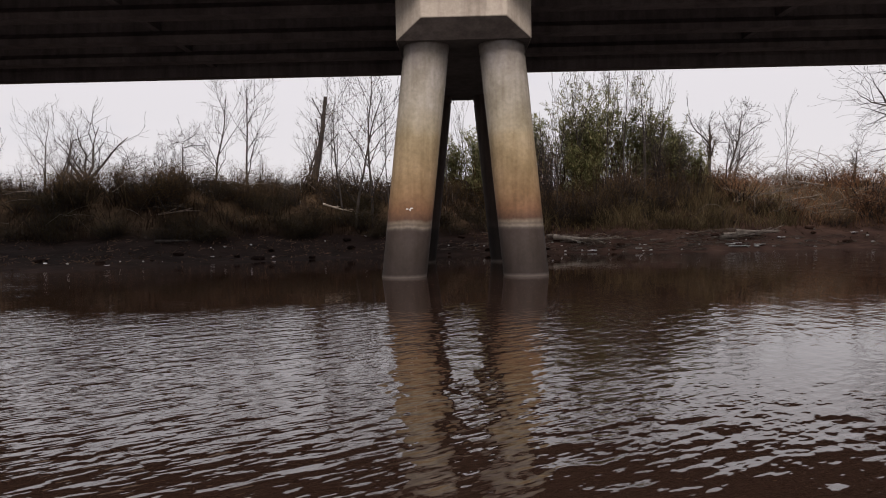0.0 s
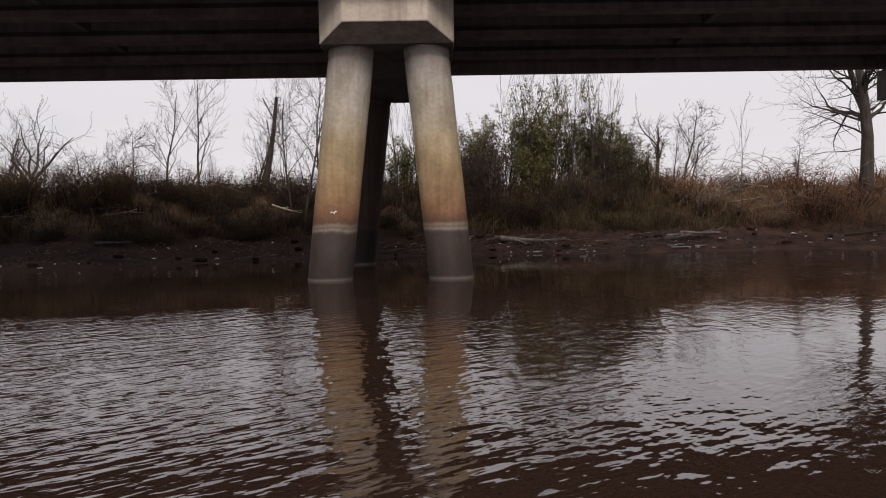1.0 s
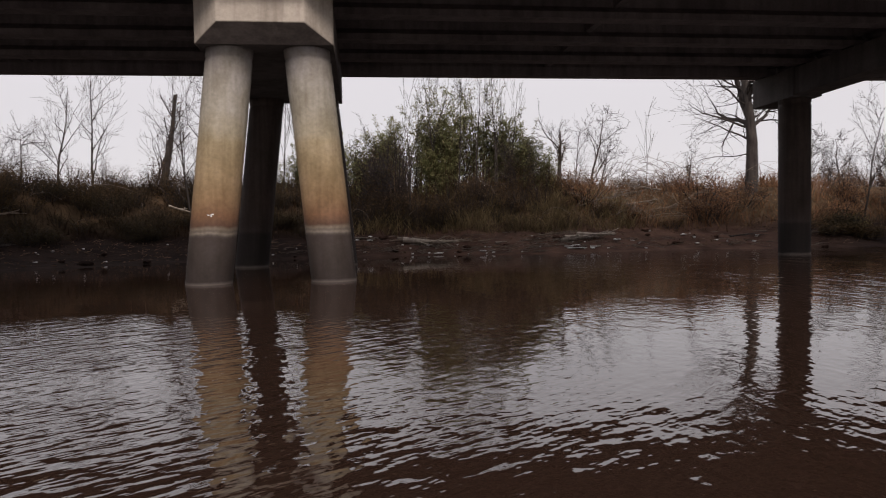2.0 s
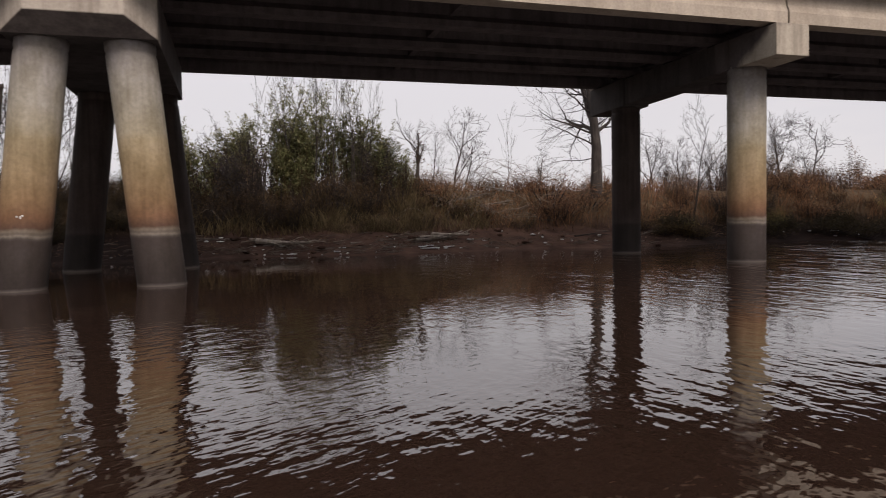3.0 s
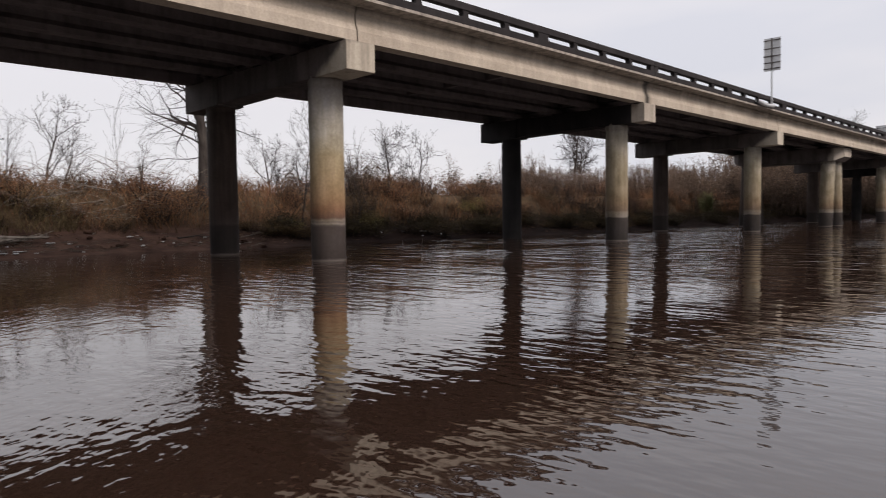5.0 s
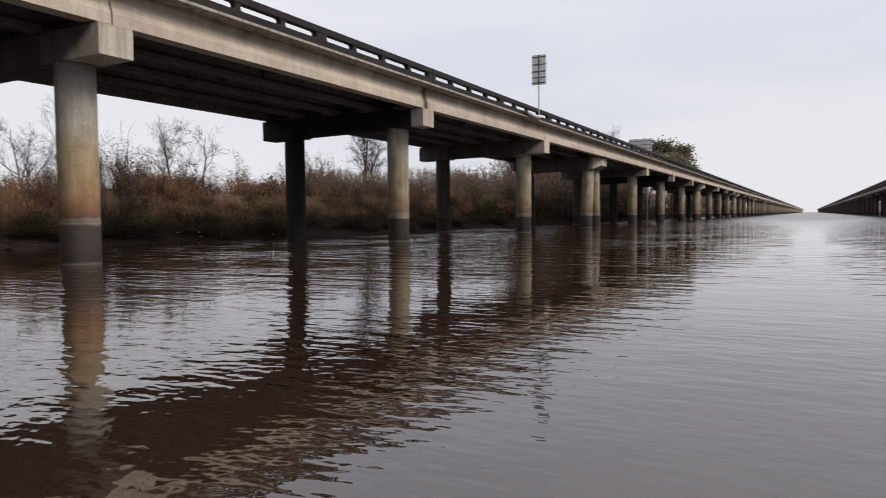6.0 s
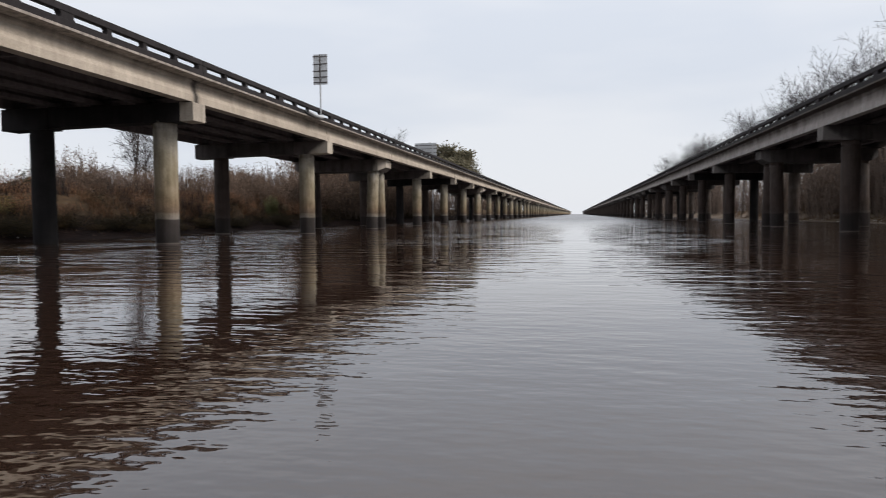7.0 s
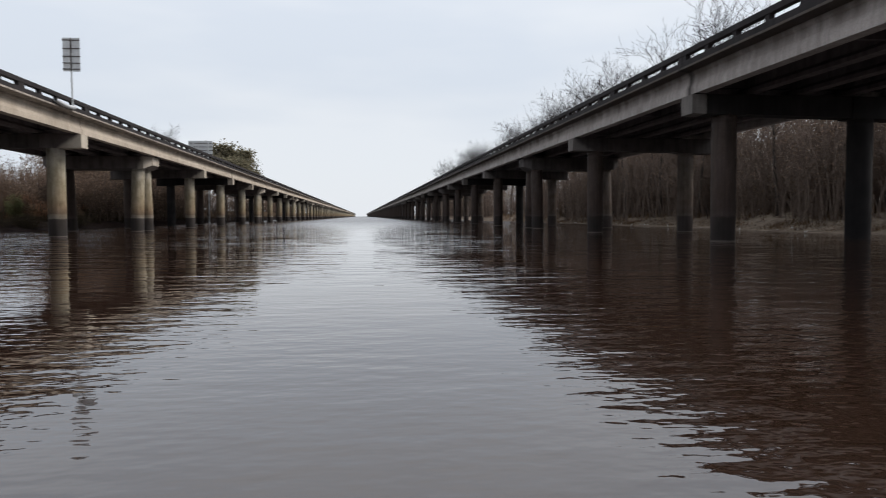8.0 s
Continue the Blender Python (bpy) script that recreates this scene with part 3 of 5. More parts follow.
def build_span(posts=True, outer=None, length=SPAN):
    """One span, from pier line to pier line, about the bridge's centre line."""
    span = empty("bridge_span")
    tagged(span, "weathered concrete bridge span with girders and open railing", "bridge", "spans of the twin bridges")
    g = prism_x(bmesh.new(), edge_outline(0.0), 0.03, length - 0.03)
    first = part("girder", g, outer or M_GIRDER, span)
    first.location.y = GIRDERS[0]
    back = part("girder", prism_x(bmesh.new(), edge_outline(0.0), 0.03, length - 0.03), outer if outer is M_FASCIA_DARK else M_GIRDER_INNER, span, "girder on the bank side, toned for shade")
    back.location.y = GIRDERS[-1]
    inner = part("girder", prism_x(bmesh.new(), girder_outline(0.0), 0.03, length - 0.03), M_GIRDER_INNER, span, "inner girder toned for shade")
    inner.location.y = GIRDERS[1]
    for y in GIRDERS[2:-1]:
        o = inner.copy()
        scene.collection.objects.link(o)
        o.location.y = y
    slab = bmesh.new()
    top = SOFFIT + 1.14
    prism_x(slab, [(-6.03, top + 0.05), (-5.90, top + 0.035), (-5.55, top + 0.003), (5.55, top + 0.003), (5.90, top + 0.035), (6.03, top + 0.05), (6.03, top + 0.15), (-6.03, top + 0.15)], 0.012, length - 0.012)
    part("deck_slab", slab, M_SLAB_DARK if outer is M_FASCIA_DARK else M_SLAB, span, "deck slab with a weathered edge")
    if posts:
        d = bmesh.new()
        for a, b in zip(GIRDERS, GIRDERS[1:]):
            box(d, 0.15, 0.38, a + 0.1, b - 0.1, SOFFIT + 0.35, top)
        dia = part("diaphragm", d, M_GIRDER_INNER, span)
        for x in (SPAN / 2 - 0.26, SPAN - 0.53):
            o = dia.copy()
            scene.collection.objects.link(o)
            o.location.x = x
    base = top + 0.15
    for side in (-1, 1):
        y = side * RAIL_Y
        part("curb", box(bmesh.new(), 0.015, length - 0.015, y - 0.16, y + 0.16, base - 0.002, base + 0.30, 0.02), M_RAIL, span, "near-black concrete curb")
        part("rail_beam", box(bmesh.new(), 0.015, length - 0.015, y - 0.15, y + 0.15, base + 0.57, base + 0.85, 0.02), M_RAIL, span, "near-black concrete top rail")
        if not posts:
            bm = bmesh.new()
            for k in range(1, round(8 * length / SPAN) + 1):
                w = 0.4 if k % 4 == 0 else 0.17
                box(bm, SPAN * k / 8 - w, min(SPAN * k / 8 + w, length - 0.02), y - 0.12, y + 0.12, base + 0.295, base + 0.575)
            tagged(part("railing_infill", bm, M_RAIL, span), kind="stuff")
            continue
        thin = part("rail_post", rail_post(0.13, y - 0.12, y + 0.12, base + 0.295, base + 0.575), M_RAIL, span)
        thin.location.x = SPAN / 8
        for k in (2, 3, 5, 6, 7):
            o = thin.copy()
            scene.collection.objects.link(o)
            o.location.x = SPAN * k / 8
        wide = part("rail_post", rail_post(0.34, y - 0.13, y + 0.13, base + 0.295, base + 0.575), M_RAIL, span)
        wide.location.x = SPAN / 2
        for x in (0.02, SPAN - 0.42):
            part("rail_post", box(bmesh.new(), x, x + 0.4, y - 0.13, y + 0.13, base + 0.295, base + 0.575), M_RAIL, span)
    return span


def cap_block(half, y0, y1, lift=0.0):
    """A length of cap beam; its underside falls a little from the outer end to the inner."""
    bm = bmesh.new()
    box(bm, -half, half, y0, y1, CAP_BASE, SOFFIT - 0.05)
    for v in bm.verts:
        if v.co.z < CAP_BASE + 0.1:
            v.co.z = CAP_BASE - 0.018 * (v.co.y + 5.67) + lift
    bmesh.ops.bevel(bm, geom=list(bm.edges), offset=0.025, segments=2, affect="EDGES", profile=0.5)
    return bm


def build_pier(leaky=False, dark=False, stain=None, pads=True):
    """An ordinary bent: two round columns and a square cap."""
    pier = empty("bridge_pier")
    tagged(pier, "concrete bridge pier with two stained round columns standing in water", "bridge pier", "piers of the twin bridges")
    middle = M_CAP_WET if leaky else M_GRIME_SHADE
    cap = part("cap_beam", cap_block(0.53, -2.9, 2.9, 0.06), middle, pier, "cap beam blackened by a leaking joint" if leaky else "cap beam toned for grime and deck shade")
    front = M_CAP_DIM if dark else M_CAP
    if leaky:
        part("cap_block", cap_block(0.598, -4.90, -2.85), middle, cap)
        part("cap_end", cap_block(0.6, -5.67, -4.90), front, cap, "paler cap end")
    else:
        part("cap_end", cap_block(0.6, -5.67, -2.85), M_CAP_END_DIM if dark else M_CAP_END, cap, "cap end painted pale outside, shade-dark inside")
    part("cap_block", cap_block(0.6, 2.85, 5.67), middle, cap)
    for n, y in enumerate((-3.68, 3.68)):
        # back row and far bridge get column colours darkened for shade
        darker = dark or n == 1
        part("column", column_mesh((0, y), (0, y), 0.6, -1.7, CAP_BASE + 0.05, n, 32 if pads else 12), M_CAP_WET if leaky and n == 1 else M_COLUMN_GREY if dark and n == 1 else M_COLUMN_DARK if darker else stain or M_COLUMN_PALE, pier, "algae-darkened round column" if darker else "tide-stained round concrete column")
    for y in GIRDERS if pads else ():
        part("bearing_pad", box(bmesh.new(), -0.5, 0.5, y - 0.25, y + 0.25, SOFFIT - 0.052, SOFFIT + 0.002), M_RAIL, pier)
    return pier


def build_a_pier(dark=False, stain=None):
    """A braced bent: two pairs of splayed columns and a wide cap with cut corners."""
    pier = empty("bridge_pier")
    tagged(pier, "A-shaped concrete bridge pier with four splayed stained columns", "bridge pier", "piers of the twin bridges")
    bm = bmesh.new()
    plan = [(x + 0.07, y, z) for x, y, z in (
        (-1.05, -5.08, 6.43), (1.05, -5.08, 6.43), (1.72, -4.36, 6.06), (1.72, 4.36, 6.06), (1.05, 5.08, 6.43), (-1.05, 5.08, 6.43), (-1.72, 4.36, 6.06), (-1.72, -4.36, 6.06))]
    lower = [bm.verts.new(p) for p in plan]
    upper = [bm.verts.new((x, y, SOFFIT - 0.05)) for x, y, _ in plan]
    bm.faces.new(upper)
    for k in range(8):
        bm.faces.new((lower[k], lower[(k + 1) % 8], upper[(k + 1) % 8], upper[k]))
    # underside faces take darker slots that carry their shade
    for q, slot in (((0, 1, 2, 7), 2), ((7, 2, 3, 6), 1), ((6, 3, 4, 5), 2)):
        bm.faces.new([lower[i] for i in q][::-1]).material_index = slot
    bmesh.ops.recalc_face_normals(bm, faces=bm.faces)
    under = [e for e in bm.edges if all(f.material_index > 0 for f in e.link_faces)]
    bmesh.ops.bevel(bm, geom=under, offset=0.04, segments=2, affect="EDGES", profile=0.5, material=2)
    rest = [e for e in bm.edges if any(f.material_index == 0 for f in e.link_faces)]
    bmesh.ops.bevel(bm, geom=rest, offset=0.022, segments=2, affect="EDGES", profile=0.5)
    cap = part("cap_beam", bm, M_GRIME_SHADE if dark else M_CAP_WIDE, pier, "wide concrete cap with cut corners and a shade-toned underside")
    cap.data.materials.append(M_GRIME_SHADE)
    cap.data.materials.append(M_GRIME_SHADE if dark else M_CAP_UNDER)
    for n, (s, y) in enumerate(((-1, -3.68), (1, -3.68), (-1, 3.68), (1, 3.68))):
        # same shade-darkened colours for the rear pair and the far bridge
        darker = dark or n > 1
        part("column", column_mesh((s * 1.80, y), (s * 0.97 + 0.08, y), 0.6, -1.7, 6.2, n), M_COLUMN_GREY if dark and n > 1 else M_COLUMN_DARK if darker else stain or M_COLUMN_PALE, pier, "splayed algae-darkened column" if darker else "splayed tide-stained concrete column")
    if stain:
        for x, z, w, h in ((-1.45, 1.77, 0.07, 0.04), (-1.38, 1.74, 0.05, 0.08), (-1.34, 1.79, 0.07, 0.04)):
            flake = scrap(int(100 * z), w, 0.03, h)
            bmesh.ops.translate(flake, verts=flake.verts, vec=(x, -4.275 + 0.8 * (x + 1.40) ** 2, z))
            part("spalled_patch", flake, M_LITTER, pier, "small pale chip in the stained concrete")
    for y in GIRDERS:
        part("bearing_pad", box(bmesh.new(), -0.9, 0.9, y - 0.25, y + 0.25, SOFFIT - 0.052, SOFFIT + 0.002), M_RAIL, pier)
    return pier


def build_bridges():
    used = set()

    def put(ob, x, y, turn=0):
        if ob in used:
            return copy_thing(ob, pose(x, y, 0, 0, 0, turn))
        used.add(ob)
        ob.matrix_basis = pose(x, y, 0, 0, 0, turn)

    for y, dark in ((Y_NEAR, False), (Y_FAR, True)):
        # far bridge: its shaded side put into darker girder, cap and column colours
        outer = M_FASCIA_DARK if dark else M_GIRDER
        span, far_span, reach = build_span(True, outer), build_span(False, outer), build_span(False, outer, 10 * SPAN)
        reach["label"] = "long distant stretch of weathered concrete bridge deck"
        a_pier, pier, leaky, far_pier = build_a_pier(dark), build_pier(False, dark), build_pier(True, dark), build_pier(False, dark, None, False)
        for ob in (a_pier, pier, leaky, far_pier) if dark else ():
            ob["label"] = ob["label"].replace("stained", "algae-darkened")
        for k in range(-5, 30):
            put(span if -1 <= k < 12 else far_span, k * SPAN, y)
            if not dark and k in (0, 1):
                put(build_a_pier(False, M_COLUMN) if k == 0 else build_pier(False, False, M_COLUMN), k * SPAN - (0.17 if k == 0 else 0.0), y)
            else:
                put((a_pier, pier, leaky, pier)[k % 4], k * SPAN, y, 180 if dark else 0)
        for k in range(30, 120):
            if k % 10 == 0:
                put(reach, k * SPAN, y)
            put(far_pier, k * SPAN, y, 180 if dark else 0)


build_bridges()


# ---- trees and brush ----
def tubes(lines, sides):
    """Vertices and faces of tapered tubes along lines of (point, radius)."""
    verts, faces = [], []
    for line in lines:
        start = len(verts)
        for i, (p, r) in enumerate(line):
            q = line[min(i + 1, len(line) - 1)][0] - line[max(i - 1, 0)][0]
            if q.length < 1e-6:
                q = Vector((0, 0, 1))
            q.normalize()
            u = q.orthogonal().normalized()
            v = q.cross(u)
            for s in range(sides):
                a = 2 * math.pi * s / sides
                verts.append(tuple(p + (u * math.cos(a) + v * math.sin(a)) * r))
        for i in range(len(line) - 1):
            for s in range(sides):
                a, b = start + i * sides + s, start + i * sides + (s + 1) % sides
                faces.append((a, b, b + sides, a + sides))
    return verts, faces


def grow(rnd, p, d, length, radius, level, spec, out):
    """A limb from p along d, and its side limbs down to the last level."""
    stiff = spec.get("stem", 0.5)
    n = 7 if level == 0 else spec.get("mid", 5) if level == 1 else spec.get("fine", 3)
    line = [(p.copy(), radius)]
    step = length / n
    kids = spec["kids"][level] if level < len(spec["kids"]) else 0
    first = spec["first"] if level == 0 else 0.2
    taken = 0
    for i in range(1, n + 1):
        wob = spec["wobble"] * (stiff if level == 0 else 1.0)
        d = (d + Vector((rnd.gauss(0, wob), rnd.gauss(0, wob), rnd.gauss(0, wob * 0.6) + (spec["up"] if level else 0.02)))).normalized()
        p = p + d * step
        f = i / n
        r = max(radius * (1 - 0.8 * f), spec["thin"])
        line.append((p.copy(), r))
        want = kids * max(0.0, (f - first) / (1 - first))
        while taken < want:
            taken += 1
            side = d.orthogonal().normalized()
            side.rotate(Matrix.Rotation(rnd.uniform(0, 2 * math.pi), 3, d))
            spread = spec["spread"] * rnd.uniform(0.7, 1.25)
            nd = (d * math.cos(spread) + side * math.sin(spread)).normalized()
            nl = length * rnd.uniform(0.32, 0.62) * (1.1 - 0.45 * f if level == 0 else 1.0)
            q = line[-2][0].lerp(p, rnd.random())
            grow(rnd, q, nd, nl, max(r * rnd.uniform(0.45, 0.7), spec["thin"]), level + 1, spec, out)
    out.setdefault(level, []).append(line)


SPECS = {
    "slender": dict(kids=(10, 5, 4), first=0.22, wobble=0.2, up=0.1, spread=0.66, thin=0.006),
    "crooked": dict(stem=0.9, kids=(7, 5, 4), first=0.22, wobble=0.3, up=0.12, spread=0.7, thin=0.008),
    "stub": dict(stem=0.25, kids=(6, 4, 3), first=0.45, wobble=0.3, up=0.12, spread=0.7, thin=0.008),
    "dome": dict(stem=0.15, mid=8, fine=4, kids=(13, 10, 6), first=0.25, wobble=0.25, up=0.05, spread=0.85, thin=0.013),
    "whip": dict(stem=0.3, kids=(9, 4), first=0.3, wobble=0.09, up=0.16, spread=0.42, thin=0.006),
    "flat": dict(stem=0.3, kids=(5, 5, 5), first=0.6, wobble=0.22, up=-0.03, spread=1.1, thin=0.007),
    "spreading": dict(kids=(8, 6, 5), first=0.2, wobble=0.28, up=0.08, spread=0.85, thin=0.006),
    "large": dict(stem=0.15, mid=9, fine=5, kids=(11, 9, 5), first=0.3, wobble=0.27, up=0.02, spread=0.75, thin=0.006),
    "tall": dict(fine=3, mid=6, stem=0.25, kids=(14, 9, 5), first=0.45, wobble=0.19, up=0.10, spread=0.74, thin=0.014),
    "pole": dict(kids=(7, 3), first=0.5, wobble=0.06, up=0.10, spread=0.45, thin=0.008),
    "far": dict(fine=3, kids=(11, 5, 2), first=0.2, wobble=0.22, up=0.08, spread=0.75, thin=0.012),
}


def bare_tree(seed, height, girth, kind, label, lean=(0, 0), stems=1, vine=0, limbs=()):
    rnd = random.Random(seed)
    tree = empty("bare_tree")
    tagged(tree, label, "tree")
    out = {}
    for s in range(stems):
        a = rnd.uniform(0, 6.28)
        tilt = 0.0 if stems == 1 else rnd.uniform(0.25, 0.6)
        d = Vector((lean[0] + tilt * math.cos(a), lean[1] + tilt * math.sin(a), 1)).normalized()
        grow(rnd, Vector((0.12 * s, 0.05 * s, -0.4)), d, height * (1 if s == 0 else rnd.uniform(0.6, 0.95)), girth, 0, SPECS[kind], out)
    for h, way, length, r in limbs:
        grow(rnd, Vector((lean[0] * h, lean[1] * h, h)), Vector(way).normalized(), length, r, 1, SPECS[kind], out)
    v, f = tubes(out[0] + out.get(1, []), 6)
    raw("trunk", v, f, M_BARK, tree, smooth=True)
    lines = [line for lv in (2, 3) for line in out.get(lv, [])]
    if lines:
        v, f = tubes(lines, 3)
        raw("crown", v, f, M_TWIG, tree, "leafless fine twigs")
    if vine:
        pts = []
        for line in out[0] + out.get(1, [])[: 2 * stems]:
            for (p, r), (q, _) in zip(line, line[1:]):
                for _ in range(vine):
                    o = Vector((rnd.gauss(0, 0.16), rnd.gauss(0, 0.16), rnd.gauss(0, 0.1)))
                    pts.append(p.lerp(q, rnd.random()) + o)
        v, f = leaves(rnd, pts, 0.06, 0.13)
        raw("vine", v, f, M_OLIVE, tree, "dark climbing vine on the trunk")
    return tree


def leaves(rnd, points, small, large, droop=0.0, narrow=0.5, plain=False):
    """Small folded leaves at the points, each turned its own way."""
    verts, faces = [], []
    for p in points:
        a, b = rnd.uniform(0, 6.28), rnd.uniform(-0.9, 0.9) - droop
        s = rnd.uniform(small, large)
        u = Vector((math.cos(a) * math.cos(b), math.sin(a) * math.cos(b), math.sin(b)))
        w = Vector((-math.sin(a), math.cos(a), rnd.uniform(-0.5, 0.5))).normalized()
        n = len(verts)
        if plain:
            verts += [tuple(p), tuple(p + u * s * 0.7 + w * s * narrow), tuple(p + u * s * 1.2 - w * s * 0.2)]
            faces.append((n, n + 1, n + 2))
            continue
        verts += [tuple(p), tuple(p + u * s * 0.5 + w * s * narrow), tuple(p + u * s), tuple(p + u * s * 0.5 - w * s * narrow)]
        faces.append((n, n + 1, n + 2, n + 3))
    return verts, faces


def shrub(seed, wide, high, count, material, label, twigs=26, name="shrub", size=(0.05, 0.11)):
    rnd = random.Random(seed)
    bush = empty(name)
    tagged(bush, label, name.replace("_", " "))
    lines, pts = [], []
    for t in range(twigs):
        a, r = rnd.uniform(0, 6.28), rnd.random() ** 0.6
        top = Vector((math.cos(a) * r * wide, math.sin(a) * r * wide, high * rnd.uniform(0.45, 1.05) * (1 - 0.45 * r)))
        foot = Vector((top.x * 0.35, top.y * 0.35, -0.25))
        bend = Vector((rnd.gauss(0, 0.15), rnd.gauss(0, 0.15), 0.1 * high))
        line = []
        for i in range(5):
            f = i / 4
            p = foot.lerp(top, f) + bend * math.sin(math.pi * f)
            line.append((p, 0.02 * (1 - 0.7 * f)))
        lines.append(line)
        for _ in range(count // twigs):
            f = rnd.random() ** 0.6
            i = min(int(f * 4), 3)
            p = line[i][0].lerp(line[i + 1][0], f * 4 - i)
            pts.append(p + Vector((rnd.gauss(0, 0.22), rnd.gauss(0, 0.22), rnd.gauss(0, 0.18))))
    v, f = tubes(lines, 3)
    tagged(raw("brushwood", v, f, M_TWIG, bush), kind="stuff")
    pts = [p for p in pts if p.z > 0.02]
    v, f = leaves(rnd, pts, *size)
    raw("foliage", v, f, material, bush)
    return bush


def cane_thicket(seed, wide, high, plumes, label):
    """A clump of green cane: tufts of uneven height, each of several arching stems with drooping leaves in sprays."""
    rnd = random.Random(seed)
    clump = empty("cane_clump")
    tagged(clump, label, "cane clump", "green cane on the bank")
    lines, pts = [], []
    for k in range(plumes):
        a, r = rnd.uniform(0, 6.28), wide * rnd.random() ** 0.6
        cx, cy, tall = math.cos(a) * r, math.sin(a) * r, high * rnd.uniform(0.66, 1.1) * (1 - 0.2 * r / wide)
        for _ in range(rnd.randint(4, 7)):
            x, y, h = cx + rnd.gauss(0, 0.13), cy + rnd.gauss(0, 0.13), tall * rnd.uniform(0.72, 1.04)
            lx, ly = rnd.gauss(0, 0.13) + 0.07 * x / wide, rnd.gauss(0, 0.12)
            line = [(Vector((x + lx * h * f * f * f, y + ly * h * f * f * f, h * f - 0.2)), 0.02 * (1 - 0.75 * f)) for f in (0, 0.25, 0.5, 0.75, 1.0)]
            lines.append(line)
            for _ in range(int(33 * h / high)):
                f = 0.2 + 0.8 * rnd.random() ** 0.75
                i = min(int(f * 4), 3)
                p = line[i][0].lerp(line[i + 1][0], f * 4 - i)
                b, out = rnd.uniform(0, 6.28), rnd.uniform(0.08, 0.55) * (1.15 - 0.6 * f)
                way = Vector((math.cos(b) * out, math.sin(b) * out, rnd.uniform(-0.05, 0.28)))
                if rnd.random() < 0.5:
                    lines.append([(p, 0.006), (p + way, 0.003)])
                pts += [p + way * rnd.uniform(0.35, 1.1) + Vector((rnd.gauss(0, 0.04), rnd.gauss(0, 0.04), rnd.gauss(0, 0.05))) for _ in range(6)]
    v, f = tubes(lines, 3)
    tagged(raw("cane_growth", v, f, M_OLIVE, clump), kind="stuff")
    v, f = leaves(rnd, pts, 0.11, 0.25, droop=0.25, narrow=0.17)
    raw("foliage", v, f, M_GREEN, clump)
    return clump


def stand(ob, spots):
    """Sets a thing at the first spot and copies of it at the others: (x, y, turn, scale)."""
    for n, (x, y, turn, size) in enumerate(spots):
        m = Matrix.Translation((x, y, ground_z(x, y))) @ Matrix.Rotation(radians(turn), 4, "Z") @ Matrix.Diagonal((size, size, size, 1))
        if n == 0:
            ob.matrix_basis = m
        else:
            copy_thing(ob, m)


def scatter(rnd, n, x0, x1, d0, d1, bank, s0, s1):
    out = []
    for _ in range(n):
        x = rnd.uniform(x0, x1)
        d = rnd.uniform(d0, d1)
        y = shore_a(x) + d if bank > 0 else shore_b(x) - d
        out.append((x, y, rnd.uniform(0, 360), rnd.uniform(s0, s1)))
    return out


def thicket(seed, wide, high, stems, label, material, leaf=4, side=5, size=(0.07, 0.19), stout=0.03, wood=None, name="thicket"):
    """A stand of thin leafless stems with side twigs and a few dead leaves."""
    rnd = random.Random(seed)
    ob = empty(name)
    tagged(ob, label, name.replace("_", " "))
    lines, pts = [], []
    for _ in range(stems):
        a, r = rnd.uniform(0, 6.28), wide * rnd.random() ** 0.5
        foot = Vector((math.cos(a) * r, math.sin(a) * r, -0.3))
        h = high * rnd.uniform(0.45, 1.0)
        top = foot + Vector((rnd.gauss(0, 0.17) * h, rnd.gauss(0, 0.17) * h, h))
        line = [(foot.lerp(top, f) + Vector((rnd.gauss(0, 0.06), rnd.gauss(0, 0.06), 0)), stout * (1 - 0.75 * f) + 0.006) for f in (0, 0.35, 0.7, 1.0)]
        lines.append(line)
        for _ in range(side):
            f = rnd.uniform(0.2, 0.98)
            p = foot.lerp(top, f)
            q = p + Vector((rnd.gauss(0, 0.4), rnd.gauss(0, 0.4), rnd.uniform(0.2, 0.9)))
            lines.append([(p, 0.012), (q, 0.007)])
            pts += [p.lerp(q, rnd.random()) + Vector((rnd.gauss(0, 0.2), rnd.gauss(0, 0.2), rnd.gauss(0, 0.2))) for _ in range(leaf)]
    v, f = tubes(lines, 3)
    tagged(raw("brushwood", v, f, wood or M_TWIG, ob), kind="stuff")
    v, f = leaves(rnd, pts, *size, narrow=0.65, plain=True)
    raw("foliage", v, f, material, ob)
    return ob


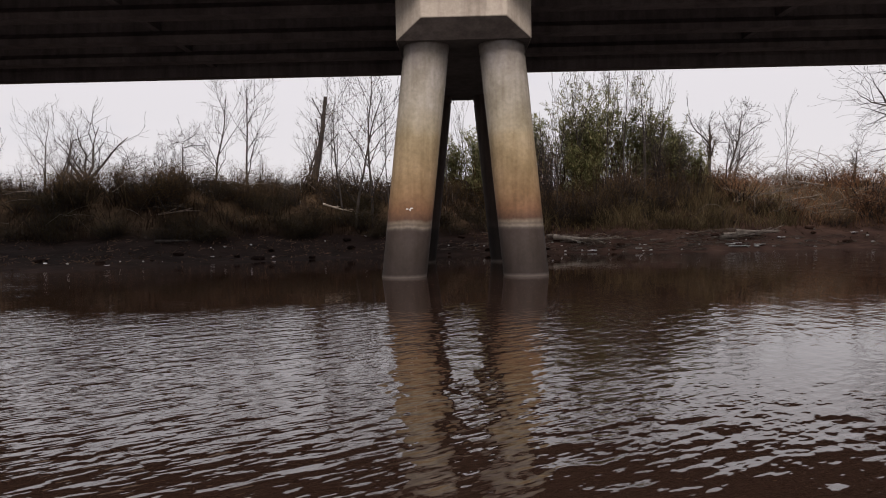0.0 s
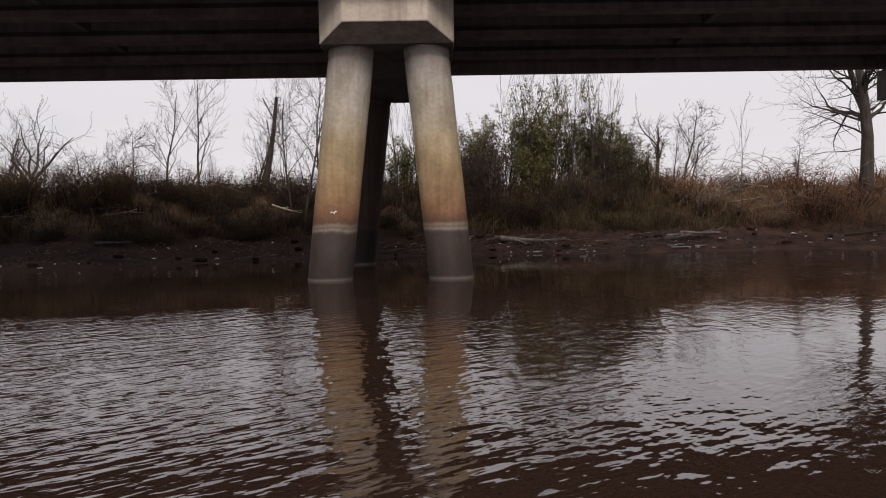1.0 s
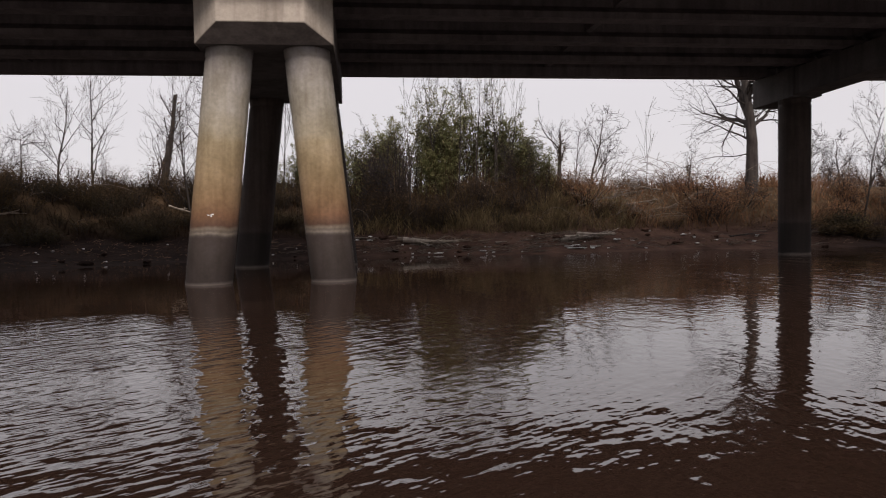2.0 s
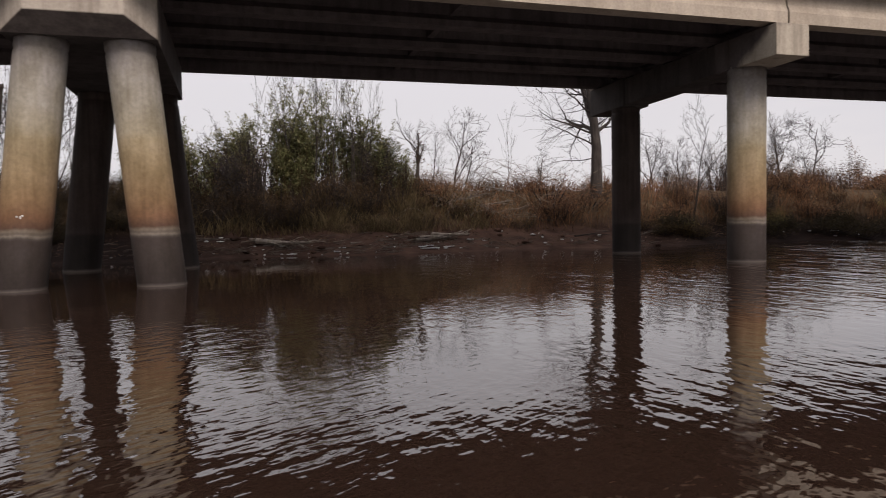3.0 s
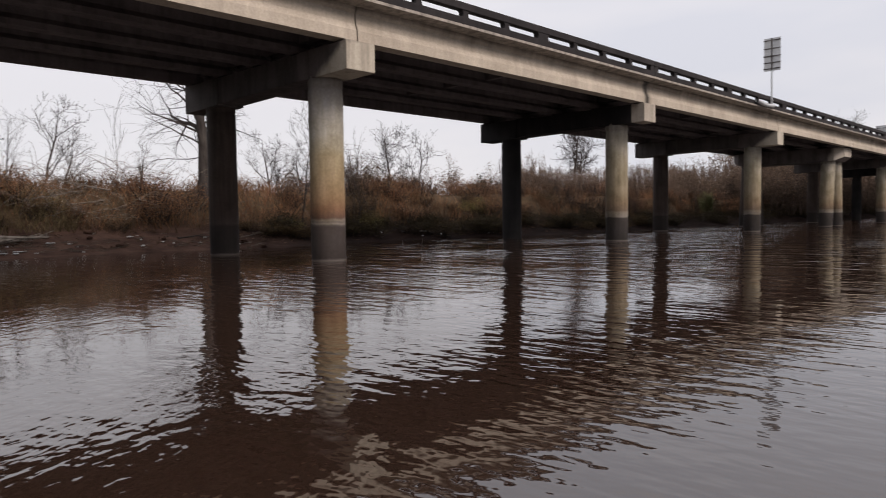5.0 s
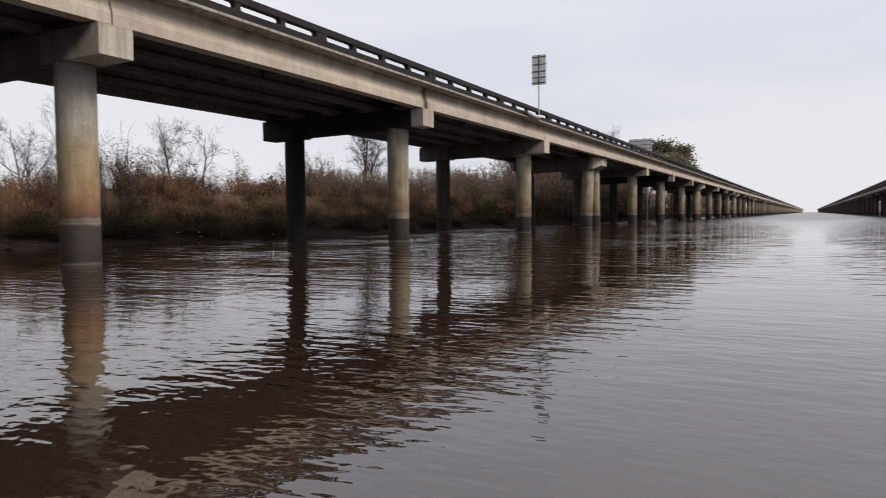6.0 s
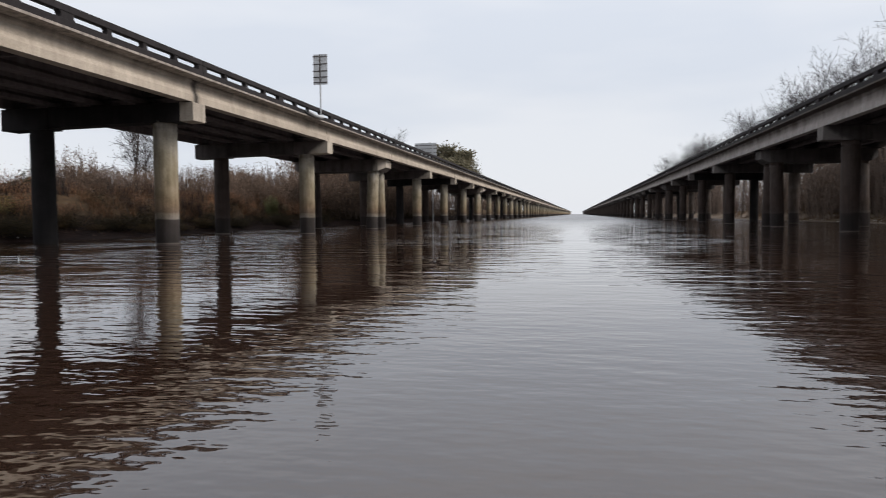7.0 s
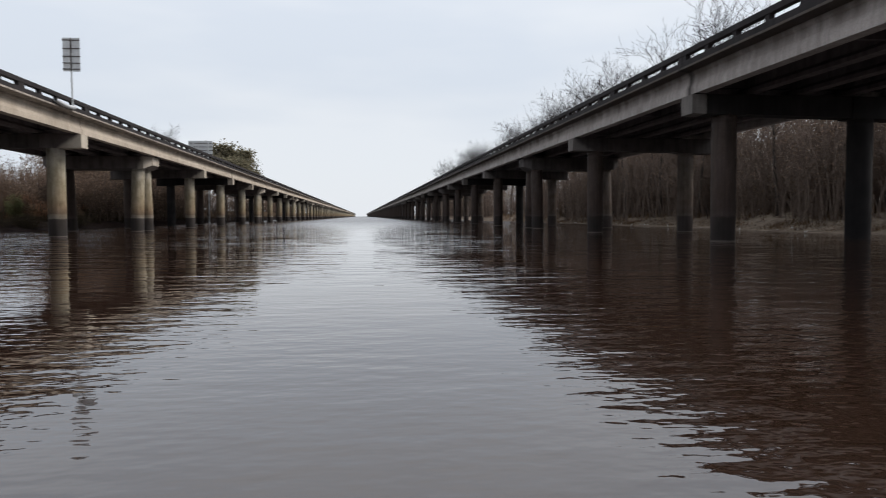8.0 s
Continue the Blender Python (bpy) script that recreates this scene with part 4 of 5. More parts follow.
def near_bank():
    rnd = random.Random(5)
    grey = "leafless grey tree with fine upright twigs on the river bank"
    # single trees of their own shape
    stand(bare_tree(1, 6.9, 0.085, "slender", grey, lean=(-0.1, 0)), [(-15.2, 43, 0, 1.0), (-26.5, 45, 60, 0.8)])
    stand(bare_tree(14, 7.2, 0.08, "slender", "slim straight leafless tree with ascending branches"), [(-13.3, 43, 30, 1.0), (15.2, 41.0, 10, 0.55), (-28.5, 47, 200, 0.9)])
    stand(bare_tree(15, 5.9, 0.08, "slender", "leafless tree leaning over the brush", lean=(-0.24, 0)), [(-9.1, 40.7, 0, 1.0), (-24.5, 42, 20, 0.7)])
    stand(bare_tree(2, 7.4, 0.085, "slender", "slim leafless tree with ascending branches above brush"), [(-5.6, 36.0, 30, 1.0), (6.0, 38.4, 70, 0.9)])
    stand(bare_tree(10, 8.2, 0.075, "slender", "slim leafless tree hung with dead vine", vine=16), [(-4.9, 36.2, 200, 1.0), (-6.4, 37.0, 90, 0.85)])
    stand(bare_tree(3, 2.6, 0.14, "crooked", "low leafless tree with dark crooked limbs", limbs=[
        (0.4, (-0.62, 0, 0.9), 4.6, 0.11), (0.7, (0.5, 0.1, 0.85), 3.5, 0.10), (0.9, (-0.3, 0.2, 1), 4.2, 0.09), (1.0, (0.4, -0.2, 1), 3.2, 0.07), (1.1, (-0.8, 0.1, 0.7), 2.6, 0.06)]), [(-20.7, 38.0, 0, 1.0), (-26.8, 39.0, 130, 0.85)])
    stand(bare_tree(12, 5.0, 0.06, "spreading", "bushy leafless tree with several stems", stems=4), [(-20.2, 44, 0, 1.0), (-31, 44, 100, 0.9), (-23.6, 46, 200, 0.8)])
    stand(bare_tree(16, 4.5, 0.08, "flat", "small leafless tree with a flat crown", limbs=[(3.4, (1, 0.2, 0.35), 1.5, 0.03), (3.2, (-1, 0.1, 0.4), 1.5, 0.03), (3.8, (0.7, -0.5, 0.3), 1.2, 0.025), (3.7, (-0.8, -0.3, 0.3), 1.2, 0.025), (1.4, (1, 0, 0.5), 1.7, 0.025)]), [(-17.6, 44.0, 0, 1.0)])
    stand(bare_tree(4, 4.4, 0.08, "spreading", "small round-headed leafless tree on the bank"), [(28.5, 75, 40, 1.7), (36.9, 50, 150, 0.75), (42.7, 60, 20, 0.8), (47.8, 62, 260, 0.8), (83, 80, 77, 1.6), (22.4, 60, 33, 1.1)])
    stand(bare_tree(5, 11.5, 0.40, "large", "large bare riverside tree with long crooked limbs", limbs=[
        (2.3, (-1, 0.1, -0.06), 3.6, 0.035), (2.9, (-0.8, -0.1, 0.75), 3.6, 0.06), (3.7, (-1, 0.2, 0.5), 4.6, 0.07), (4.8, (-1, -0.2, 0.55), 5.2, 0.075), (5.6, (-0.8, 0.4, 0.7), 4.6, 0.06),
        (4.2, (0.9, -0.2, 0.5), 4.2, 0.06), (5.4, (0.8, 0.3, 0.7), 4.4, 0.06), (3.4, (0.7, 0.5, 0.4), 3.4, 0.06)]), [(24.8, 38.1, 0, 1.0)])
    stand(bare_tree(13, 8.6, 0.22, "dome", "wide bare tree with a domed crown behind the bank"), [(81.8, 50, 0, 1.2), (108, 66, 130, 1.0), (70, 72, 250, 0.9)])
    stand(bare_tree(17, 6.2, 0.07, "slender", "forked leafless tree leaning out from the bank", lean=(-0.27, 0)), [(30.5, 36.2, 0, 1.0)])
    stand(bare_tree(6, 6.8, 0.045, "pole", "thin bare sapling standing in the brush"), [(4.8, 36.6, 0, 0.9), (9.6, 37.5, 160, 0.95), (-3.9, 36.5, 250, 1.0), (-7.6, 41, 250, 0.7), (31, 68, 30, 1.3), (33.8, 35.2, 80, 0.85)])
    stand(bare_tree(7, 4.0, 0.17, "stub", "broken tree trunk with crooked limbs wrapped in climbing vine", lean=(0.03, 0), vine=30, limbs=[(2.6, (-1, 0, 0.75), 2.2, 0.05), (3.2, (0.5, 0, 1), 1.3, 0.03)]), [(13.9, 40.4, 0, 1.0)])
    stand(bare_tree(18, 3.6, 0.13, "stub", "vine-wrapped stump of a broken tree", lean=(0.05, 0), vine=16), [(21.4, 39.0, 90, 0.65), (33.6, 34.6, 0, 1.2), (16.2, 42, 200, 0.5)])
    # woods further off
    stand(bare_tree(8, 10.0, 0.15, "far", "distant leafless tree behind the bank"), scatter(rnd, 24, -60, 40, 40, 110, 1, 0.45, 0.8))
    stand(bare_tree(9, 10.0, 0.15, "far", "distant leafless tree with a rounded crown"), scatter(rnd, 30, 36, 300, 45, 110, 1, 0.35, 0.55) + scatter(rnd, 34, 60, 180, 40, 90, 1, 0.35, 0.6))
    stand(thicket(24, 2.2, 4.6, 40, "grey brown leafless thicket along the bank", M_BROWN, 5), scatter(rnd, 12, 42, 58, 7, 16, 1, 0.4, 0.65) + scatter(rnd, 34, 58, 86, 4, 18, 1, 0.5, 0.75) + scatter(rnd, 30, 86, 200, 3, 18, 1, 0.9, 1.4) + scatter(rnd, 26, -50, 44, 26, 70, 1, 0.6, 1.0))
    stand(thicket(27, 3.4, 6.2, 42, "dense brown leafless wood edge along the canal", M_HAZE, 9, 6, (0.09, 0.22), 0.03, M_BROWNTWIG, "wood_edge"), scatter(rnd, 26, 60, 86, 7, 18, 1, 0.55, 0.8) + scatter(rnd, 30, 86, 108, 6, 18, 1, 0.8, 1.1) + scatter(rnd, 44, 107, 170, 4, 14, 1, 1.6, 2.0) + scatter(rnd, 60, 160, 420, 3, 14, 1, 1.3, 1.7)[:40])
    stand(shrub(34, 2.3, 7.6, 2600, M_HAZE, "distant tree with a russet twiggy crown", twigs=60, name="russet_tree", size=(0.10, 0.22)), [(104, 100, 0, 1.25), (112, 101, 100, 1.3), (113, 84, 220, 1.2), (128, 104, 40, 1.2), (96, 98, 300, 0.95), (88, 96, 170, 0.85), (140, 100, 260, 1.3), (152, 96, 20, 1.3), (49, 66, 130, 0.55), (56, 72, 60, 0.6), (72, 84, 200, 0.75), (80, 90, 330, 0.8)])
    stand(shrub(36, 1.7, 3.6, 2600, M_HAZE, "brown twiggy bush on the shoulder of the bank", twigs=60, name="scrub_bush", size=(0.035, 0.085)), [(33.2, 36.4, 0, 0.95), (36.4, 38.4, 90, 0.85), (39.6, 40.0, 200, 0.85), (41.8, 40.4, 300, 0.65), (44.4, 42.0, 40, 0.6), (31.2, 38.6, 150, 0.7)])
    stand(shrub(37, 1.1, 1.5, 1500, M_YELLOW, "low bush with yellow-green leaves at the foot of the bank", twigs=40, name="low_bush", size=(0.035, 0.08)), [(34.4, 34.7, 0, 1.0), (35.6, 35.1, 80, 0.9), (46.9, 35.6, 160, 1.0), (45.6, 36.0, 250, 0.8), (28.9, 35.0, 30, 0.7)])
    # brush, from the mud upward
    stand(shrub(20, 1.7, 1.6, 2300, M_OLIVE, "tangled olive brown brush on the bank", twigs=40, size=(0.035, 0.085)), scatter(rnd, 36, -40, 1, 4.5, 10, 1, 0.6, 1.2) + scatter(rnd, 40, 1, 20, 3.6, 10, 1, 0.6, 1.3))
    stand(shrub(21, 1.6, 1.5, 2100, M_RUST, "rust brown bracken and briar mound", twigs=40, name="bracken_mound", size=(0.035, 0.085)), scatter(rnd, 80, 14.5, 110, 4.2, 12, 1, 0.6, 1.25) + scatter(rnd, 46, 15, 120, 10, 22, 1, 0.9, 1.4)[:28])
    dark = random.Random(6)
    stand(shrub(38, 1.6, 1.4, 2200, M_DARKLEAF, "dark matted brush on the slope of the bank", twigs=40, size=(0.035, 0.085)), scatter(dark, 60, -32, 1.5, 3.2, 6.8, 1, 0.6, 1.15) + scatter(dark, 34, -32, 0.5, 6.0, 9.5, 1, 0.7, 1.2) + scatter(dark, 10, 2, 12, 4.2, 6.0, 1, 0.5, 0.8) + scatter(dark, 20, -14, -2.5, 3.0, 5.2, 1, 0.6, 1.0))
    stand(shrub(22, 1.2, 1.9, 1300, M_REED, "dry straw coloured brush on the bank"), scatter(rnd, 8, -38, 1, 5.5, 11, 1, 0.5, 0.9) + scatter(rnd, 38, 1, 100, 4.4, 11, 1, 0.6, 1.1))
    stand(shrub(25, 1.8, 1.6, 1200, M_DARKLEAF, "dark low bush hanging over the water", twigs=30, name="low_bush", size=(0.07, 0.14)), scatter(rnd, 70, 27, 120, 0.7, 4.2, 1, 0.6, 1.1) + scatter(rnd, 22, 25, 62, 0.6, 3.6, 1, 0.5, 1.1) + scatter(rnd, 60, 52, 170, 1.2, 6.5, 1, 0.8, 1.3)[:38])
    stand(shrub(28, 1.7, 1.5, 1300, M_OLIVE, "olive brown bush at the foot of the bank", twigs=30, name="low_bush", size=(0.06, 0.13)), scatter(rnd, 34, 24, 66, 0.7, 4.0, 1, 0.5, 1.15))
    stand(shrub(23, 1.6, 3.4, 1500, M_OLIVE, "tall scrubby bush with sparse leaves", twigs=40, size=(0.05, 0.10)), [(1.6, 37.5, 0, 1.0), (3.3, 38, 100, 1.15),
        (11.2, 38.2, 30, 0.9), (12.4, 38.0, 210, 0.8), (-8.6, 39.5, 60, 0.8), (-21, 38.2, 0, 0.7), (36, 36.6, 20, 1.0), (34.6, 35.8, 90, 0.85), (38, 40, 10, 1.25),
        (40, 42, 110, 1.1), (36.5, 41.5, 210, 1.2), (42.5, 39.5, 300, 0.8), (44.5, 41, 50, 0.8), (39, 38, 200, 0.7), (5.0, 40.2, 40, 1.2), (7.4, 40.3, 140, 1.3),
        (9.4, 40.4, 220, 1.2), (3.4, 40.6, 320, 1.1), (6.2, 36.6, 75, 0.6), (8.0, 36.6, 175, 0.65), (9.9, 36.8, 265, 0.6), (4.2, 36.4, 15, 0.6), (3.0, 36.9, 130, 0.75),
        (5.4, 37.0, 230, 0.8), (7.2, 37.1, 330, 0.85), (8.9, 37.2, 50, 0.8), (10.8, 37.3, 110, 0.7), (-11, 38.5, 20, 0.75), (-16, 39, 140, 0.7)])
    stand(shrub(29, 1.7, 2.3, 2200, M_OLIVE, "dark scrub along the top of the bank", twigs=46, name="scrub_bush", size=(0.035, 0.08)), scatter(rnd, 26, -17, 1.5, 6.0, 9.5, 1, 0.72, 1.02) + scatter(dark, 30, -25, -5, 6.2, 9.0, 1, 0.9, 1.2) + scatter(rnd, 12, -34, -19, 6.5, 10, 1, 0.5, 0.8))
    stand(shrub(31, 1.5, 2.6, 1900, M_BROWN, "brown leafless scrub before the cane", twigs=60, name="scrub_bush", size=(0.03, 0.075)), [(2.4, 36.6, 0, 0.85), (3.6, 36.9, 60, 0.95), (5.0, 36.5, 120, 0.9), (6.3, 36.8, 200, 1.0), (7.6, 36.5, 280, 0.85), (9.0, 36.9, 330, 0.95), (10.4, 37.0, 40, 0.8), (11.8, 37.4, 100, 0.75), (4.2, 37.2, 250, 1.05), (8.2, 37.3, 150, 1.0)])
    stand(shrub(52, 1.25, 5.3, 2400, M_HAZE, "brown twiggy tree standing before the cane", twigs=90, name="scrub_tree", size=(0.03, 0.075)), [(4.1, 37.5, 0, 1.0), (2.7, 38.2, 120, 0.8), (10.6, 38.2, 240, 0.72)])
    stand(cane_thicket(30, 1.35, 6.5, 11, "dense clump of green cane with drooping leaves"), [(7.3, 38.9, 0, 1.0), (9.0, 39.2, 200, 1.0), (5.8, 39.9, 130, 0.95), (8.2, 40.4, 310, 1.0)])
    stand(cane_thicket(32, 1.2, 4.9, 11, "lower clump of green cane among brown twigs"), [(0.7, 39.0, 0, 0.95), (2.6, 38.7, 90, 0.95), (4.2, 39.7, 210, 1.05), (10.4, 39.0, 150, 1.05), (11.4, 39.4, 20, 0.92), (12.5, 38.6, 250, 0.75), (-1.0, 39.6, 60, 0.8), (6.6, 38.2, 290, 0.85), (84, 33.5, 40, 0.7)])
    # brown bushy trees and thin saplings standing through the cane
    stand(bare_tree(50, 4.9, 0.08, "spreading", "brown bushy leafless tree in front of the cane", stems=3), [(4.1, 37.4, 0, 1.0), (2.0, 38.0, 140, 0.8), (11.0, 38.4, 70, 0.75), (31.2, 40, 200, 0.6), (35.2, 39.5, 20, 0.6)])
    stand(bare_tree(51, 6.8, 0.045, "whip", "thin grey sapling rising above the cane"), [(6.4, 38.2, 0, 1.0), (7.6, 37.9, 100, 1.05), (8.7, 38.3, 220, 1.0), (9.8, 38.1, 40, 0.95), (10.7, 38.8, 160, 0.85), (-0.9, 38.2, 10, 0.9), (-1.9, 38.6, 120, 0.95), (-2.7, 37.6, 250, 0.85), (0.2, 38.6, 330, 0.8)])


def snag():
    """A dead leaning trunk with a broken top."""
    rnd = random.Random(11)
    out = {}
    grow(rnd, Vector((0, 0, -0.4)), Vector((0.27, 0, 1)).normalized(), 6.2, 0.27, 0, dict(kids=(5, 3), first=0.2, stem=1.0, wobble=0.025, up=0.03, spread=0.8, thin=0.10), out)
    ob = empty("dead_tree")
    tagged(ob, "dark leaning dead trunk with a broken top", "dead tree")
    v, f = tubes(out[0] + [[(p, r * 0.3) for p, r in line] for line in out.get(1, [])], 9)
    raw("trunk", v, f, M_BARK, ob, smooth=True)
    pts = [p.lerp(q, rnd.random()) + Vector((rnd.gauss(0, 0.2), rnd.gauss(0, 0.2), 0)) for (p, _), (q, _) in zip(out[0][0], out[0][0][1:]) for _ in range(110)]
    v, f = leaves(rnd, pts, 0.05, 0.12)
    raw("vine", v, f, M_BROWN, ob, "dead brown vine on the trunk")
    stand(ob, [(-8.95, 40.5, 0, 1.0)])


def reeds(name, x0, x1, d0, d1, count, tall, material, label, seed, bank=1):
    """Dead grass and reed blades, one sheet of many."""
    rnd = random.Random(seed)
    verts, faces = [], []
    for _ in range(count):
        x = rnd.uniform(x0, x1)
        d = d0 + (d1 - d0) * rnd.random()
        y = shore_a(x) + d if bank > 0 else shore_b(x) - d
        if noise.noise((x * 0.3, y * 0.3, 1.5)) + rnd.uniform(-0.35, 0.35) < -0.15:
            continue
        z = ground_z(x, y) - 0.03
        h = tall * rnd.uniform(0.35, 1.0)
        a = rnd.uniform(0, 6.28)
        h *= 0.75 + 0.9 * noise.noise((x * 0.6, y * 0.6, 4.0))
        lx, ly = rnd.gauss(0, 0.45) * h, rnd.gauss(0, 0.45) * h
        w = rnd.uniform(0.008, 0.022)
        ux, uy = math.cos(a) * w, math.sin(a) * w
        n = len(verts)
        verts += [(x - ux, y - uy, z), (x + ux, y + uy, z), (x + lx * 0.4 + ux, y + ly * 0.4 + uy, z + h * 0.6), (x + lx * 0.4 - ux, y + ly * 0.4 - uy, z + h * 0.6), (x + lx, y + ly, z + h)]
        faces += [(n, n + 1, n + 2, n + 3), (n + 3, n + 2, n + 4)]
    tagged(raw(name, verts, faces, material), label, "reeds", kind="stuff")


def mud_litter():
    """Sticks, straw and dead leaves strewn over the mud."""
    rnd = random.Random(77)
    verts, faces = [], []
    for _ in range(11000):
        x = rnd.uniform(-30, 60)
        d = 0.3 + 4.4 * rnd.random() ** 0.7
        y = (mud_a(x) if rnd.random() < 0.45 else shore_a(x)) + d
        if noise.noise((x * 0.5, y * 0.8, 9.0)) + rnd.uniform(-0.3, 0.3) < -0.05:
            continue
        z = ground_z(x, y) + 0.012
        a = rnd.uniform(0, 6.28)
        long, w = 0.04 + 0.3 * rnd.random() ** 2.5, rnd.uniform(0.008, 0.03)
        ux, uy, vx, vy = math.cos(a) * long, math.sin(a) * long, -math.sin(a) * w, math.cos(a) * w
        n, t = len(verts), rnd.uniform(0.0, 0.09)
        verts += [(x - vx, y - vy, z), (x + vx, y + vy, z + 0.02), (x + ux + vx, y + uy + vy, z + t + 0.02), (x + ux - vx, y + uy - vy, z + t)]
        faces.append((n, n + 1, n + 2, n + 3))
    tagged(raw("drift_litter", verts, faces, M_BROWN), "sticks, straw and dead leaves strewn over mud", "litter", kind="stuff")


def wrack():
    """Bleached sticks and straw left in a line by the last high water."""
    rnd = random.Random(79)
    lines = []
    for _ in range(430):
        x = rnd.uniform(-3, 25) if rnd.random() < 0.5 else rnd.gauss(8.5, 4.0)
        d = rnd.gauss(1.1, 0.45) if rnd.random() < 0.7 else rnd.uniform(0.2, 3.4)
        y = mud_a(x) + max(d, 0.15)
        p = Vector((x, y, ground_z(x, y) + 0.03))
        a, long, r = rnd.gauss(0, 0.5), rnd.uniform(0.12, 0.75), rnd.uniform(0.008, 0.024)
        w = Vector((math.cos(a), math.sin(a), rnd.uniform(-0.03, 0.12))) * long
        lines.append([(p, r), (p + w * 0.5 + Vector((0, 0, rnd.uniform(0, 0.05))), r), (p + w, r * 0.6)])
    v, f = tubes(lines, 4)
    tagged(raw("drift_wrack", v, f, M_DEADWOOD), "bleached sticks and straw along the wrack line", "driftwood", kind="stuff")


def dead_stalks():
    """Pale dead canes and briars arching over the brush."""
    rnd = random.Random(88)
    lines = []
    for n in range(520):
        x = rnd.uniform(-26, 60) if n % 2 else rnd.uniform(14.5, 23)
        y = shore_a(x) + rnd.uniform(4.0, 9.5)
        z = ground_z(x, y) + rnd.uniform(0.2, 1.3)
        a, long = rnd.uniform(0, 6.28), rnd.uniform(0.7, 2.6)
        w = Vector((math.cos(a), math.sin(a), 0)) * long
        rise, sag = rnd.uniform(-0.3, 0.6) * long, rnd.uniform(0.0, 0.35) * long
        r = rnd.uniform(0.007, 0.017)
        p = Vector((x, y, z))
        lines.append([(p + w * f + Vector((0, 0, rise * f + sag * math.sin(math.pi * f))), r * (1 - 0.5 * f)) for f in (0, 0.33, 0.67, 1)])
    v, f = tubes(lines, 3)
    tagged(raw("dead_stalks", v, f, M_DEADWOOD), "pale dead canes and briars tangled over the brush", "brush", kind="stuff")


def far_bank():
    rnd = random.Random(9)
    stand(bare_tree(40, 17.0, 0.2, "tall", "tall leafless tree in the wood along the bank"), [(72, -40, 30, 1.1), (80, -40.5, 200, 0.9), (66, -41, 90, 0.85), (89, -40, 150, 0.98), (95, -41, 290, 0.94), (101, -40, 20, 1.0), (108, -41, 250, 0.95), (114, -40, 80, 1.0), (121, -41, 190, 0.95)] + scatter(rnd, 34, 125, 330, 3, 9, -1, 0.92, 1.02))
    stand(bare_tree(41, 15.5, 0.18, "far", "tall bare tree with a broad crown in the wood"), scatter(rnd, 44, 20, 380, 4, 22, -1, 0.6, 0.88))
    stand(thicket(43, 2.4, 6.5, 66, "dense dark leafless thicket below the tall trees", M_HAZE, 4, 7, (0.05, 0.11), 0.024, M_WOODTWIG), scatter(rnd, 30, 16, 130, 4, 18, -1, 0.8, 1.2) + scatter(rnd, 50, 40, 130, 5, 14, -1, 1.1, 1.6))
    stand(thicket(45, 3.4, 6.8, 42, "brown leafless wood edge behind the bridge", M_HAZE, 4, 9, (0.05, 0.11), 0.02, M_WOODTWIG, "wood_edge"), scatter(rnd, 44, 34, 120, 7, 17, -1, 1.3, 1.65) + scatter(rnd, 58, 100, 420, 4, 12, -1, 1.1, 1.5))
    stand(shrub(42, 1.9, 2.6, 1100, M_BROWN, "dark brown undergrowth beneath the wood", twigs=30, name="undergrowth"), scatter(rnd, 90, 16, 240, 4, 12, -1, 0.8, 1.5)[:64])


def evergreen():
    """Far green trees standing higher than the deck."""
    rnd = random.Random(33)
    tree = empty("evergreen_tree")
    tagged(tree, "broad dark green evergreen tree beyond the bridge", "tree")
    lines = [[(Vector((0.3 * math.sin(f * 3), 0, 13 * f)), 0.4 * (1 - 0.7 * f)) for f in (0, 0.3, 0.6, 1)]]
    pts = []
    for _ in range(46):
        a, r = rnd.uniform(0, 6.28), 4.6 * rnd.random() ** 0.6
        c = Vector((math.cos(a) * r, math.sin(a) * r, rnd.uniform(8.5, 14.5 - 0.5 * r)))
        lines.append([(Vector((0, 0, c.z - 2)), 0.09), (c * 0.6 + Vector((0, 0, 0.4 * c.z - 0.4)), 0.05), (c, 0.03)])
        pts += [c + Vector((rnd.gauss(0, 0.8), rnd.gauss(0, 0.8), rnd.gauss(0, 0.5))) for _ in range(170)]
    v, f = tubes(lines, 5)
    raw("trunk", v, f, M_BARK, tree)
    v, f = leaves(rnd, pts, 0.25, 0.6)
    raw("crown", v, f, M_PINE, tree, "dark green needle clumps")
    stand(tree, [(204, 34, 0, 1.2), (213, 36, 90, 1.22), (224, 35, 200, 1.15)])
    stand(shrub(26, 2.8, 4.2, 2600, M_EVERGREEN, "dark green rounded evergreen behind the bank", twigs=40, name="evergreen_bush", size=(0.15, 0.34)), [(119, 100, 0, 1.4), (124, 102, 200, 1.3), (134, 101, 160, 1.3)])
    stand(bare_tree(44, 14.5, 0.2, "tall", "tall bare tree beyond the bridge"), [(158, 37, 0, 0.98), (152, 38, 120, 0.95), (196, 36, 60, 1.05)])


